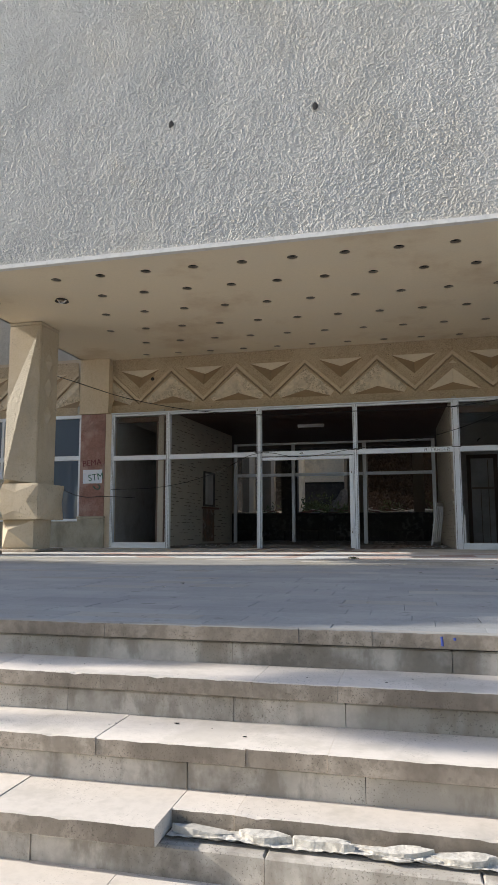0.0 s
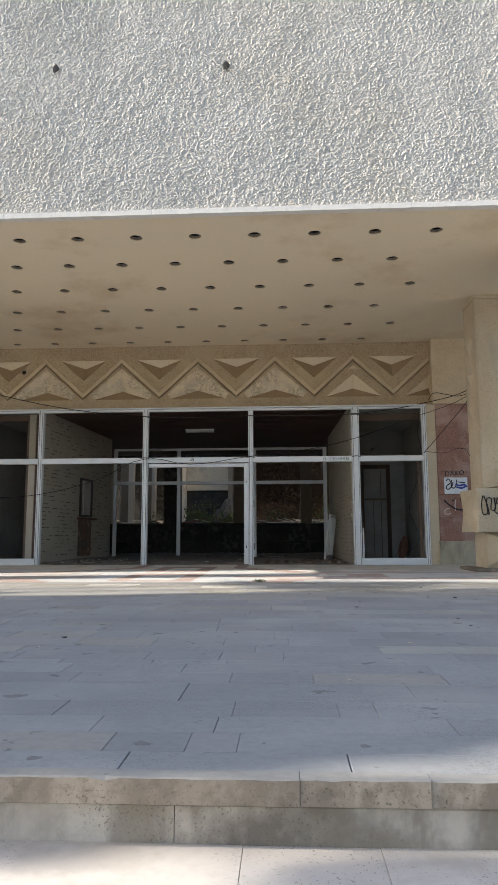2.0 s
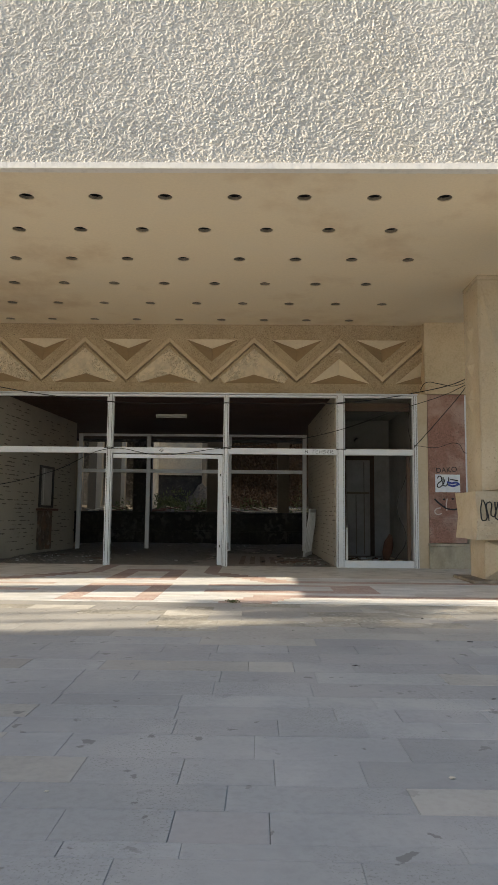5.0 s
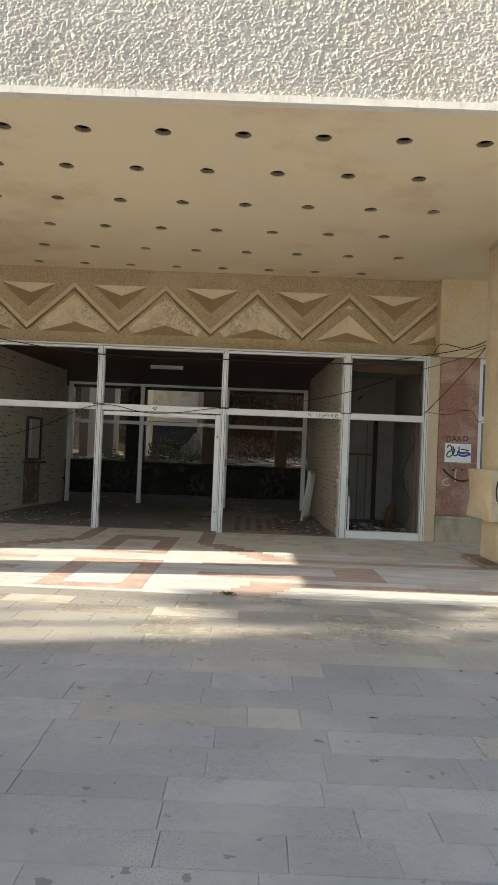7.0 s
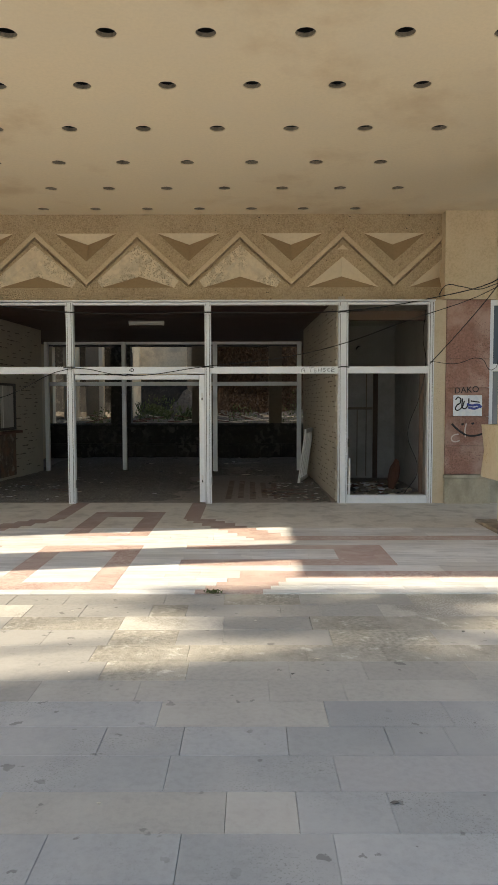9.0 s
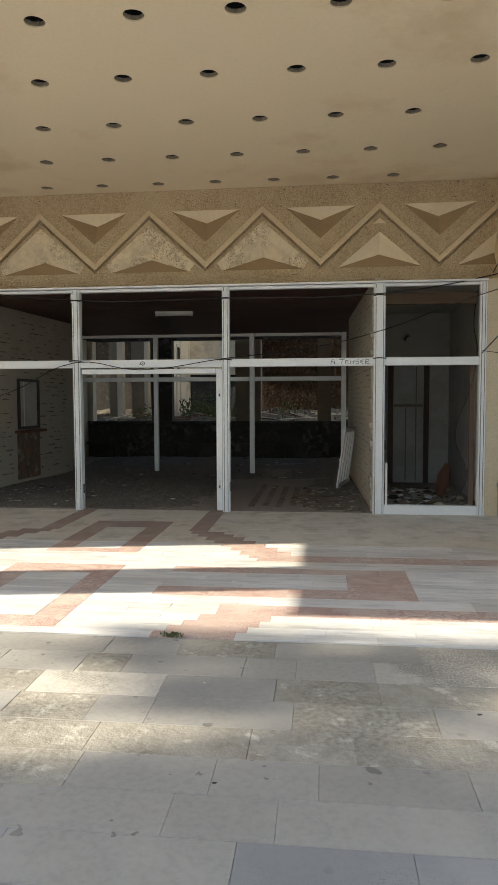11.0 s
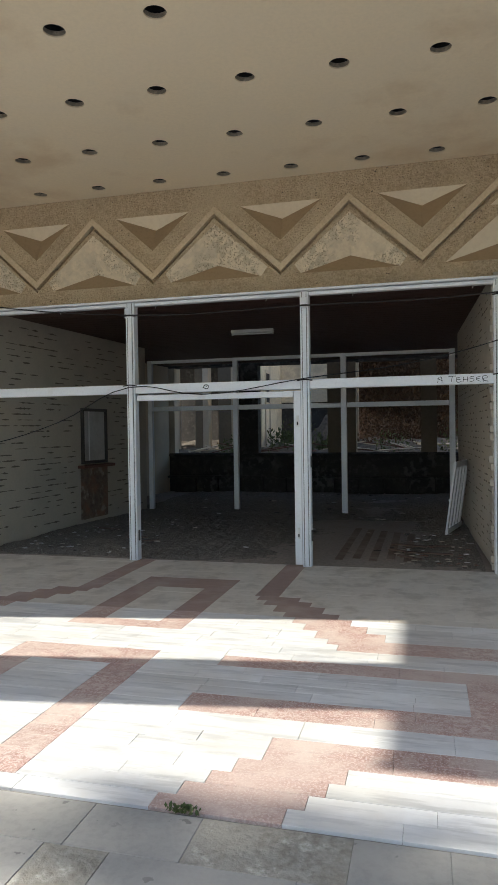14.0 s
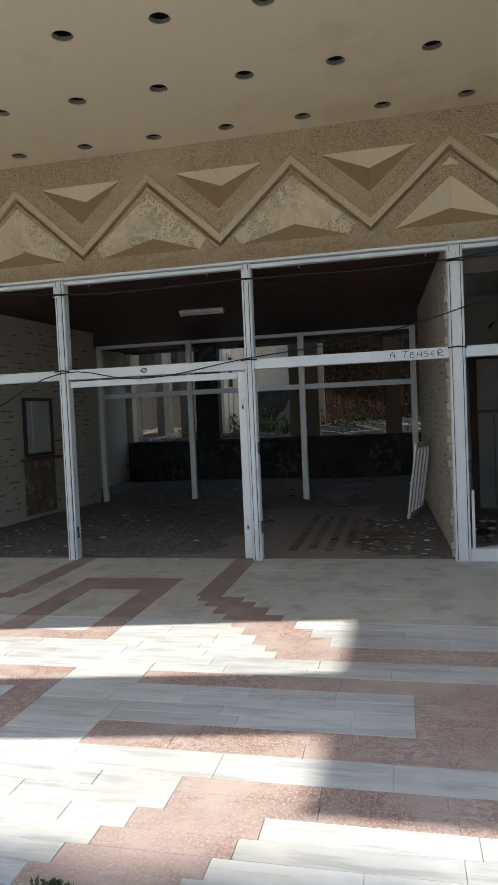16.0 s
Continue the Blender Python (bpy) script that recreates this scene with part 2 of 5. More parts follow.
M_REDMARBLE = mat("red_marble", (0.42, 0.275, 0.235), 0.6, [(30, (0.30, 0.18, 0.15), 0.65, 0.46, 0.58), (75, (0.64, 0.54, 0.48), 0.75, 0.50, 0.60)], [(6, (0.55, 0.44, 0.38), 0.6, 0.49, 0.60), (0.8, (0.50, 0.40, 0.35), 0.6, 0.46, 0.60), (2.0, (0.60, 0.51, 0.445), 0.6, 0.51, 0.62)], [(50, 0.25, 0.004)], jitter=0.07, patch=[(1.4, 0.48, 0.60, 24, 0.46, 0.62, (0.66, 0.575, 0.51), 0.6)])
M_GROUND = mat("ground_concrete", (0.40, 0.385, 0.355), 0.9, [(20, (0.32, 0.30, 0.28), 0.5, 0.42, 0.7)], [(0.8, (0.46, 0.44, 0.40), 0.5, 0.45, 0.7)], [(40, 0.3, 0.006)])
M_INBRICK = mat("pale_rendered_brick", (0.47, 0.425, 0.345), 0.9, [(26, (0.39, 0.36, 0.305), 0.5, 0.42, 0.7)], [(1.5, (0.41, 0.38, 0.325), 0.6, 0.45, 0.7), (0.8, (0.33, 0.30, 0.25), 0.5, 0.52, 0.70)], [(40, 0.4, 0.006)])
M_DASH = mat("dark_brick_joint", (0.15, 0.13, 0.105), 0.95, None, None, [(60, 0.5, 0.006)])
# soot black of the parapet; also paints the dark of openings and pits
M_DARKWALL = mat("near_black_wall", (0.06, 0.055, 0.05), 0.95, [(9, (0.13, 0.12, 0.11), 0.6, 0.52, 0.65)], [(1.6, (0.03, 0.03, 0.03), 0.7, 0.45, 0.6)], [(30, 0.6, 0.01)], patch=[(0.8, 0.50, 0.58, 7, 0.50, 0.60, (0.26, 0.25, 0.23), 0.35)])
M_WOODCEIL = mat("dark_wood_boards", (0.085, 0.038, 0.027), 0.55, [(14, (0.035, 0.02, 0.015), 0.7, 0.45, 0.6, (1, 8, 8))], None, [(30, 0.3, 0.004)])
M_DULLBROWN = mat("dull_brown_wood", (0.13, 0.085, 0.062), 0.7, [(20, (0.08, 0.055, 0.042), 0.6, 0.45, 0.6, (6, 6, 1))], None, [(40, 0.2, 0.003)])
M_INFLOOR = mat("dusty_hall_floor", (0.33, 0.29, 0.25), 0.9, [(18, (0.18, 0.16, 0.135), 0.6, 0.42, 0.68)], [(1.1, (0.34, 0.305, 0.26), 0.6, 0.45, 0.7)], [(40, 0.5, 0.008)], patch=[(1.2, 0.42, 0.6, 45, 0.56, 0.62, (0.08, 0.07, 0.06), 0.7)])
M_INPLASTER = mat("grey_room_plaster", (0.52, 0.51, 0.49), 0.9, [(12, (0.43, 0.42, 0.40), 0.5, 0.45, 0.62)], [(1.4, (0.34, 0.32, 0.29), 0.5, 0.48, 0.62)], [(30, 0.2, 0.004)])
M_BROWNWOOD = mat("brown_painted_wood", (0.16, 0.07, 0.045), 0.6, [(20, (0.10, 0.045, 0.03), 0.6, 0.4, 0.7, (6, 6, 1))], None, [(40, 0.2, 0.003)])
M_BLACK = mat("flat_black", (0.015, 0.015, 0.016), 0.6)
M_DARKMETAL = mat("dark_metal", (0.08, 0.075, 0.07), 0.5, [(40, (0.14, 0.07, 0.04), 0.4, 0.55, 0.7)], None, [], 0.6)
M_LAMPWHITE = mat("white_enamel", (0.7, 0.7, 0.68), 0.5, [(30, (0.55, 0.53, 0.48), 0.4, 0.5, 0.7)])
M_PAPER = mat("poster_paper", (0.72, 0.76, 0.80), 0.8, [(14, (0.50, 0.58, 0.66), 0.5, 0.48, 0.66)], [(6, (0.80, 0.80, 0.78), 0.6, 0.5, 0.65)])
M_INKBLACK = mat("black_paint", (0.02, 0.02, 0.022), 0.6)
M_INKGREEN = mat("green_paint", (0.03, 0.12, 0.08), 0.6)
M_INKRED = mat("dark_red_paint", (0.14, 0.03, 0.03), 0.6)
M_INKBLUE = mat("blue_paint", (0.05, 0.08, 0.32), 0.6)
M_INKWHITE = mat("faded_white_paint", (0.55, 0.48, 0.44), 0.7)
M_LIGHTWALL = mat("courtyard_plaster", (0.60, 0.53, 0.41), 0.9, [(14, (0.55, 0.50, 0.41), 0.5, 0.45, 0.7)], [(1.3, (0.45, 0.40, 0.32), 0.5, 0.52, 0.72)], [(30, 0.4, 0.006)])
M_RUST = mat("red_brown_brick_wall", (0.17, 0.095, 0.06), 0.9, [(12, (0.09, 0.05, 0.035), 0.7, 0.42, 0.62)], [(2.5, (0.24, 0.155, 0.10), 0.6, 0.48, 0.68), (1.0, (0.07, 0.05, 0.035), 0.7, 0.48, 0.64)], [(26, 0.7, 0.015)])
M_LEAF = mat("leaves", (0.075, 0.105, 0.03), 0.6, [(9, (0.12, 0.12, 0.035), 0.7, 0.42, 0.66)], None, [], jitter=0.2)
M_DRYLEAF = mat("dry_leaves", (0.095, 0.055, 0.028), 0.8, [(9, (0.05, 0.033, 0.02), 0.7, 0.42, 0.62)], None, [], jitter=0.4)
M_BARK = mat("bark", (0.12, 0.09, 0.065), 0.95, [(30, (0.07, 0.055, 0.04), 0.6, 0.42, 0.66)], None, [(40, 0.8, 0.02)])
M_GLASS = glass("window_glass")
M_BLUEGLASS = mat("bluish_window_glass", (0.10, 0.13, 0.17), 0.04, None, None, [(1.2, 0.03, 0.02)], spec=0.9)
M_SHARD = mat("glass_and_plaster_debris", (0.42, 0.43, 0.43), 0.7, [(40, (0.26, 0.255, 0.24), 0.6, 0.42, 0.66)], None, [], jitter=0.4)
M_DIRT = mat("hall_dirt", (0.20, 0.18, 0.155), 0.95, [(30, (0.08, 0.07, 0.06), 0.8, 0.42, 0.62), (75, (0.46, 0.45, 0.42), 0.8, 0.58, 0.64)], [(1.6, (0.23, 0.21, 0.18), 0.6, 0.45, 0.68)], [(45, 0.9, 0.02)])
M_BAREBRICK = mat("bare_crumbling_brick", (0.20, 0.145, 0.11), 0.95, [(14, (0.10, 0.075, 0.06), 0.7, 0.42, 0.62)], [(3.5, (0.30, 0.15, 0.09), 0.6, 0.5, 0.64), (5, (0.38, 0.345, 0.29), 0.7, 0.54, 0.64)], [(30, 0.7, 0.015)])


# ---- mesh helpers ----
def box(bm, x0, x1, y0, y1, z0, z1):
    v = [bm.verts.new(p) for p in ((x0, y0, z0), (x1, y0, z0), (x1, y1, z0), (x0, y1, z0), (x0, y0, z1), (x1, y0, z1), (x1, y1, z1), (x0, y1, z1))]
    for f in ((3, 2, 1, 0), (4, 5, 6, 7), (0, 1, 5, 4), (1, 2, 6, 5), (2, 3, 7, 6), (3, 0, 4, 7)):
        bm.faces.new([v[i] for i in f])
    return v


def bevel_all(bm, w, seg=1):
    bmesh.ops.bevel(bm, geom=bm.edges[:], offset=w, segments=seg, affect="EDGES", clamp_overlap=True)


def link(name, bm, material, parent=None, smooth=False):
    bmesh.ops.recalc_face_normals(bm, faces=bm.faces[:])
    me = bpy.data.meshes.new(name)
    bm.to_mesh(me)
    bm.free()
    me.materials.append(material)
    if smooth:
        for p in me.polygons:
            p.use_smooth = True
    ob = new(name, me)
    ob.parent = parent
    return ob


def part(name, bm, material, parent, label=""):
    ob = link(name, bm, material, parent)
    return tagged(ob, label)


def boxpart(name, dims, material, parent, label="", bevel=0.004):
    bm = bmesh.new()
    box(bm, *dims)
    if bevel:
        bevel_all(bm, bevel)
    return part(name, bm, material, parent, label)


def empty(name, label, category, x=0, y=0, z=0, group="", kind=""):
    ob = new(name)
    ob.location = (x, y, z)
    ob.empty_display_size = 0.1
    return tagged(ob, label, category, group, kind)


def tube(name, pts, r, material, parent=None, cyclic=False):
    """A thin round cable or pipe along a smooth line, as a mesh."""
    cu = bpy.data.curves.new(name, "CURVE")
    cu.dimensions, cu.bevel_depth, cu.bevel_resolution, cu.resolution_u = "3D", r, 1, 5
    sp = cu.splines.new("BEZIER")
    sp.bezier_points.add(len(pts) - 1)
    for b, p in zip(sp.bezier_points, pts):
        b.co = p
        b.handle_left_type = b.handle_right_type = "AUTO"
    sp.use_cyclic_u = cyclic
    tmp = bpy.data.objects.new(name, cu)
    me = bpy.data.meshes.new_from_object(tmp)
    bpy.data.objects.remove(tmp)
    bpy.data.curves.remove(cu)
    me.materials.clear()
    me.materials.append(material)
    ob = new(name, me)
    ob.parent = parent
    return ob


def text(name, body, size, m, material, parent=None, extrude=0.001):
    cu = bpy.data.curves.new(name, "FONT")
    cu.body, cu.size, cu.extrude = body, size, extrude
    cu.align_x = "CENTER"
    tmp = bpy.data.objects.new(name, cu)
    me = bpy.data.meshes.new_from_object(tmp)
    bpy.data.objects.remove(tmp)
    bpy.data.curves.remove(cu)
    me.materials.clear()
    me.materials.append(material)
    ob = new(name, me)
    ob.parent = parent
    ob.matrix_world = m
    return ob


def grid_mesh(name, nu, nv, place, material, smooth=False):
    """A sheet of nu x nv cells; place(i, j) gives each corner."""
    verts = [place(i, j) for j in range(nv + 1) for i in range(nu + 1)]
    w = nu + 1
    faces = [(j * w + i, j * w + i + 1, (j + 1) * w + i + 1, (j + 1) * w + i) for j in range(nv) for i in range(nu)]
    me = bpy.data.meshes.new(name)
    me.from_pydata(verts, [], faces)
    me.materials.append(material)
    if smooth:
        for p in me.polygons:
            p.use_smooth = True
    return me


rng = random.Random(7)
X_MID = -1.07                      # middle line of the entrance
SOFFIT = 4.56
EDGE_Y = -5.75                     # front of the canopy
STEPS_Y = [-11.965, -12.239, -12.512, -12.786, -13.06, -13.333]
RISE = 0.165


# ---- large structure ----
def structure(ob, label, category="structure"):
    return tagged(ob, label, category, kind="structure")


def wall(name, dims, material, label, category="wall"):
    bm = bmesh.new()
    box(bm, *dims)
    return structure(link(name, bm, material), label, category)


# ground: one sheet to the horizon below the steps, with the terrace body above it
bm = bmesh.new()
bmesh.ops.create_grid(bm, x_segments=1, y_segments=1, size=900)
for v in bm.verts:
    v.co.z = -0.99
structure(link("ground", bm, M_GROUND), "pale grey concrete ground before the steps", "ground")
wall("terrace_base", (-16, 14, -11.90, 24, -0.985, -0.014), M_JOINT, "mortar bed of the raised terrace under the slabs", "terrace")

# canopy: roughcast front above a flat soffit with round lamp holes
CX0, CX1, CZ1 = -6.60, 6.6, 9.6


def canopy_front():
    nu, nv = 1240, 430
    dx, dz = (CX1 - CX0) / nu, (9.3 - 4.60) / nv

    def place(i, j):
        x, z = CX0 + i * dx, 4.60 + j * dz
        p = Vector((x * 41, z * 41, 3.1))
        q = Vector((x * 35 + z * 22, z * 54 - x * 15, 9.7))
        heavy = 0.5 + 0.9 * noise.noise(Vector((x * 1.3, z * 1.3, 21)))
        n = noise.noise(p) + 0.8 * noise.noise(q) + 0.6 * noise.noise(p * 0.45)
        return (x, EDGE_Y - (0.0050 + 0.0032 * heavy) * max(-0.8, min(1.5, 1.4 * n)) - 0.006 * noise.noise(p * 0.06), z)
    me = grid_mesh("canopy_front", nu, nv, place, M_STUCCO)
    return structure(new("canopy_front", me), "thick grey roughcast stucco face of the overhanging canopy", "canopy")


canopy_front()
wall("canopy_body", (CX0 + 0.004, CX1 - 0.004, EDGE_Y + 0.06, 0.6, 4.72, CZ1), M_STUCCO, "roughcast body of the overhanging upper storey", "canopy")
bm = bmesh.new()
seg = 260
for i in range(seg):
    x0, x1 = CX0 + (CX1 - CX0) * i / seg, CX0 + (CX1 - CX0) * (i + 1) / seg 
    d = 0.006 * noise.noise(Vector((i * 0.23, 2, 1))) + 0.004 * noise.noise(Vector((i * 1.3, 5, 1)))
    box(bm, x0, x1, EDGE_Y - 0.045 + d * 0.6, EDGE_Y + 0.05, 4.54 + d * 0.5, 4.606 + d)
structure(link("canopy_edge", bm, M_LIP), "chipped whitish plaster drip edge of the canopy", "trim")

M_CAN = mat("raw_concrete_hole", (0.36, 0.31, 0.24), 0.95, [(45, (0.20, 0.17, 0.13), 0.7, 0.42, 0.66)], None, [(60, 0.8, 0.01)])
# soffit: a plate with round holes cut through it
HOLES = []
for r, y in enumerate((-5.10, -4.20, -3.20, -2.165, -1.15, -0.16)):
    if r % 2 == 0:
        HOLES += [(2.745 - 0.80 * k, y) for k in range(10)]
    else:
        HOLES += [(2.31 - 0.795 * k, y) for k in range(10)]


def soffit():
    """Flat plate built cell by cell; a cell with a hole is a ring of quads between a circle and the cell's square."""
    bm = bmesh.new()
    R, C, N = 0.084, 0.16, 24

    def quad(x0, x1, y0, y1):
        bm.faces.new([bm.verts.new(p) for p in ((x0, y0, SOFFIT), (x1, y0, SOFFIT), (x1, y1, SOFFIT), (x0, y1, SOFFIT))])
    rows = sorted({h[1] for h in HOLES})
    prev = EDGE_Y + 0.04
    for y in rows:
        quad(CX0, CX1, prev, y - C)
        px = CX0
        for hx in sorted(h[0] for h in HOLES if h[1] == y):
            quad(px, hx - C, y - C, y + C)
            px = hx + C
            ring, sq, up = [], [], []
            for k in range(N):
                a = 2 * math.pi * (k + 0.5) / N
                c, s = math.cos(a), math.sin(a)
                m = C / max(abs(c), abs(s))
                wob = R * (1 + 0.05 * noise.noise(Vector((hx * 3 + c, y * 3 + s, 0))))
                ring.append(bm.verts.new((hx + wob * c, y + wob * s, SOFFIT)))
                up.append(bm.verts.new((hx + wob * c, y + wob * s, SOFFIT + 0.012)))
                sq.append(bm.verts.new((hx + m * c, y + m * s, SOFFIT)))
            for k in range(N):
                l = (k + 1) % N
                bm.faces.new((ring[k], ring[l], sq[l], sq[k]))
                bm.faces.new((ring[k], ring[l], up[l], up[k]))
            for k, (sx, sy) in ((2, (1, 1)), (8, (-1, 1)), (14, (-1, -1)), (20, (1, -1))):
                bm.faces.new((sq[k], sq[k + 1], bm.verts.new((hx + C * sx, y + C * sy, SOFFIT))))
        quad(px, CX1, y - C, y + C)
        prev = y + C
    quad(CX0, CX1, prev, 0.55)
    return bm


structure(link("ceiling_soffit", soffit(), M_SOFFIT), "beige plaster soffit with rows of empty round lamp holes", "ceiling")
bm = bmesh.new()
box(bm, CX0, CX0 + 0.05, EDGE_Y + 0.05, 0.5, SOFFIT, 4.72)
structure(link("canopy_side_trim", bm, M_LIP), "plaster side edge of the canopy", "trim")
for hx, hy in HOLES:
    hole = empty("recessed_lamp_can", "empty rusty round recess of a missing ceiling lamp", "lamp recess", hx, hy, SOFFIT, "soffit lamp recesses")
    bm = bmesh.new()
    bmesh.ops.create_cone(bm, cap_ends=False, segments=16, radius1=0.091, radius2=0.091, depth=0.036, matrix=Matrix.Translation((0, 0, 0.031)))
    part("can_wall", bm, M_CAN, hole)
    # black top and throat: the hole's inner shade put into the colour
    bm = bmesh.new()
    bmesh.ops.create_cone(bm, cap_ends=True, segments=16, radius1=0.091, radius2=0.08, depth=0.01, matrix=Matrix.Translation((0, 0, 0.157)))
    part("can_top", bm, M_BLACK, hole)
    bm = bmesh.new()
    bmesh.ops.create_cone(bm, cap_ends=False, segments=16, radius1=0.0905, radius2=0.0905, depth=0.102, matrix=Matrix.Translation((0, 0, 0.101)))
    part("can_throat", bm, M_BLACK, hole)

# frieze: zigzag relief over the doors
FZ0, FZ1 = 3.19, 4.557
FRIEZE_Y = 0.13
PER = 1.62


Z_PEAK, Z_DROP, STRIP = 4.205, 0.745, 0.105


def frieze_depth(t, z):
    """How far the relief lies behind the frieze's front; t: metres from the nearest peak towards the trough."""
    h = 0.5 * PER
    low = Z_PEAK - Z_DROP * t / h - z
    for o0, d0, o1, d1 in ((-STRIP, 0.0, -STRIP + 0.014, -0.02), (-STRIP + 0.014, -0.02, -0.004, -0.02), (-0.004, -0.02, 0.006, 0.05), (0.006, 0.05, 0.034, 0.05), (0.034, 0.05, 0.048, 0.0)):
        if o0 - 1e-5 <= low <= o1 + 1e-5:
            return d0 + (d1 - d0) * (low - o0) / (o1 - o0)
    if abs(h - t) < 1e-4 and abs(z - 4.115) < 1e-4:
        return 0.13
    if t < 1e-4 and abs(z - 3.615) < 1e-4:
        return 0.13
    return 0.0


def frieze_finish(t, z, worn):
    """0 rough, 1 smooth, 2 brown with dust and shade, 3 lichened, 4 strip; worn: the smooth coat is left only in a low
    triangle and a scrap below the peak.
    """
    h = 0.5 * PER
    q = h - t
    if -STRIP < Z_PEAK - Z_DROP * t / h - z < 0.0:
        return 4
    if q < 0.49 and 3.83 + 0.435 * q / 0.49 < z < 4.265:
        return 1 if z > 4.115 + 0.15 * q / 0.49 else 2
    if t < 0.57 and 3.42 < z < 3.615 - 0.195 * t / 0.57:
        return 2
    if worn:
        return 1 if (z > 3.42 and z < 3.90 - 0.48 * t / 0.57) or (z > 4.01 and z < 4.085 - 0.86 * t) else 0
    if z > 3.42 and z < 4.085 - 0.86 * t and z > 3.42 + max(0.0, t - 0.57) * 1.2:
        return 3
    return 0


def frieze_half():
    """One half period, from peak to trough, cut along every crease."""
    h = 0.5 * PER
    pts, edges = [], []

    def line(*ps):
        k = len(pts)
        pts.extend(Vector(p) for p in ps)
        edges.extend((k + i, k + i + 1) for i in range(len(ps) - 1))
    line((0, FZ0), (h, FZ0), (h, FZ1), (0, FZ1), (0, FZ0))
    for o in (-STRIP, -STRIP + 0.014, -0.004, 0.006, 0.034, 0.048):
        line((0, Z_PEAK - o), (h, Z_PEAK - Z_DROP - o))
    line((h - 0.49, 4.265), (h, 4.265))
    line((h - 0.49, 4.265), (h, 3.83))
    line((h - 0.49, 4.265), (h, 4.115))
    line((0, 3.42), (0.57, 3.42), (0, 3.615))
    line((0.57, 3.42), (0, 3.90))
    line((0, 4.085), (0.646, 4.085 - 0.86 * 0.646), (0.57, 3.42))
    line((0, 4.01), (0.0872, 4.01))
    line((0, 4.46), (h, 4.46))
    from mathutils.geometry import delaunay_2d_cdt
    v, e, f = delaunay_2d_cdt(pts, edges, [], 0, 1e-5)[:3]
    return [tuple(p) for p in v], [tuple(q) for q in f]


FRIEZE_HALF = frieze_half()


def frieze(name, x0, halves, label, worn=()):
    """The frieze from a peak at x0, so many half periods long."""
    h = 0.5 * PER
    verts, faces, fins = [], [], []
    for k in range(halves):
        pv, pf = FRIEZE_HALF
        n = len(verts)
        for t, z in pv:
            x = x0 + k * h + (t if k % 2 == 0 else h - t)
            w = 0.004 * noise.noise(Vector((x * 6, z * 6, 2)))
            verts.append((x, FRIEZE_Y + frieze_depth(t, z) + w, z))
        for q in pf:
            ct, cz = sum(pv[i][0] for i in q) / len(q), sum(pv[i][1] for i in q) / len(q)
            faces.append(tuple(n + i for i in (q if k % 2 == 0 else q[::-1])))
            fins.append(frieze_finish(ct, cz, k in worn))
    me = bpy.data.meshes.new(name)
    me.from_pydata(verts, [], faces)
    for m in (M_FRIEZE, M_FRIEZESMOOTH, M_FRIEZEDUSTSHADE, M_FRIEZEFIELD, M_FRIEZESTRIP):
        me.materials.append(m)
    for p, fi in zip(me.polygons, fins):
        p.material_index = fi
    return structure(new(name, me), label, "frieze")


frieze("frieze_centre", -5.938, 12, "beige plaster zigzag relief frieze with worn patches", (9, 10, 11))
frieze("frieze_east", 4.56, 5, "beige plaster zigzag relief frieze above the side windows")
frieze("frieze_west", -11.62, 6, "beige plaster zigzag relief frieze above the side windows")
wall("wall_over_doors", (-11, 9, 0.44, 0.54, 3.53, 4.72), M_PLASTER, "plastered lintel wall over the entrance")

# a flat black disc on the frieze paints the dark of a hole
bm = bmesh.new()
bmesh.ops.create_circle(bm, cap_ends=True, segments=16, radius=0.045, matrix=pose(-4.80, FRIEZE_Y - 0.006, 4.035, 90, 0, 0))
tagged(link("drilled_hole", bm, M_BLACK), "small round black hole drilled in the frieze", "hole")

# piers at both ends of the glass front
for nm, x0, x1, jx, pz in (("east", 3.77, 4.45, (3.585, 3.77), 0.40), ("west", -6.56, -5.92, (-5.92, -5.77), 0.68)):
    pier = structure(new("pier_" + nm), "weathered red tuff pier of stacked blocks with graffiti", "pier")
    nb, hb = 6, (3.20 - pz - 0.06) / 6
    for k in range(nb):
        boxpart("stone_block", (x0, x1, -0.05, 0.30, pz + 0.06 + k * hb + 0.0015, pz + 0.06 + (k + 1) * hb - 0.0015), M_REDSTONE, pier, bevel=0.003)
    wall("pier_cap_" + nm, (x0 - 0.045, x1 + 0.075, -0.075, 0.30, 3.205, 4.557), M_FRIEZESTRIP, "beige plaster head above the red pier", "pier")
    wall("pier_plinth_" + nm, (x0 - 0.01, x1 + 0.03, -0.10, 0.30, 0.0, pz), M_PLINTH, "stone plinth under the red pier", "plinth")
    wall("pier_plinth_cap_" + nm, (x0 - 0.02, x1 + 0.04, -0.12, 0.30, pz + 0.005, pz + 0.055), M_PLINTH, "stone capping of the plinth", "plinth")
    wall("jamb_" + nm, (jx[0], jx[1] - 0.003, -0.03, 0.30, 0, 3.20), M_PLASTER, "plastered jamb beside the glass front", "jamb")
for nm, x0, x1 in (("east", 4.492, 9.0), ("west", -11.0, -6.585)):
    wall("plinth_" + nm, (x0, x1, -0.02, 0.30, 0, 0.62), M_PLINTH, "stone plinth under the side windows", "plinth")

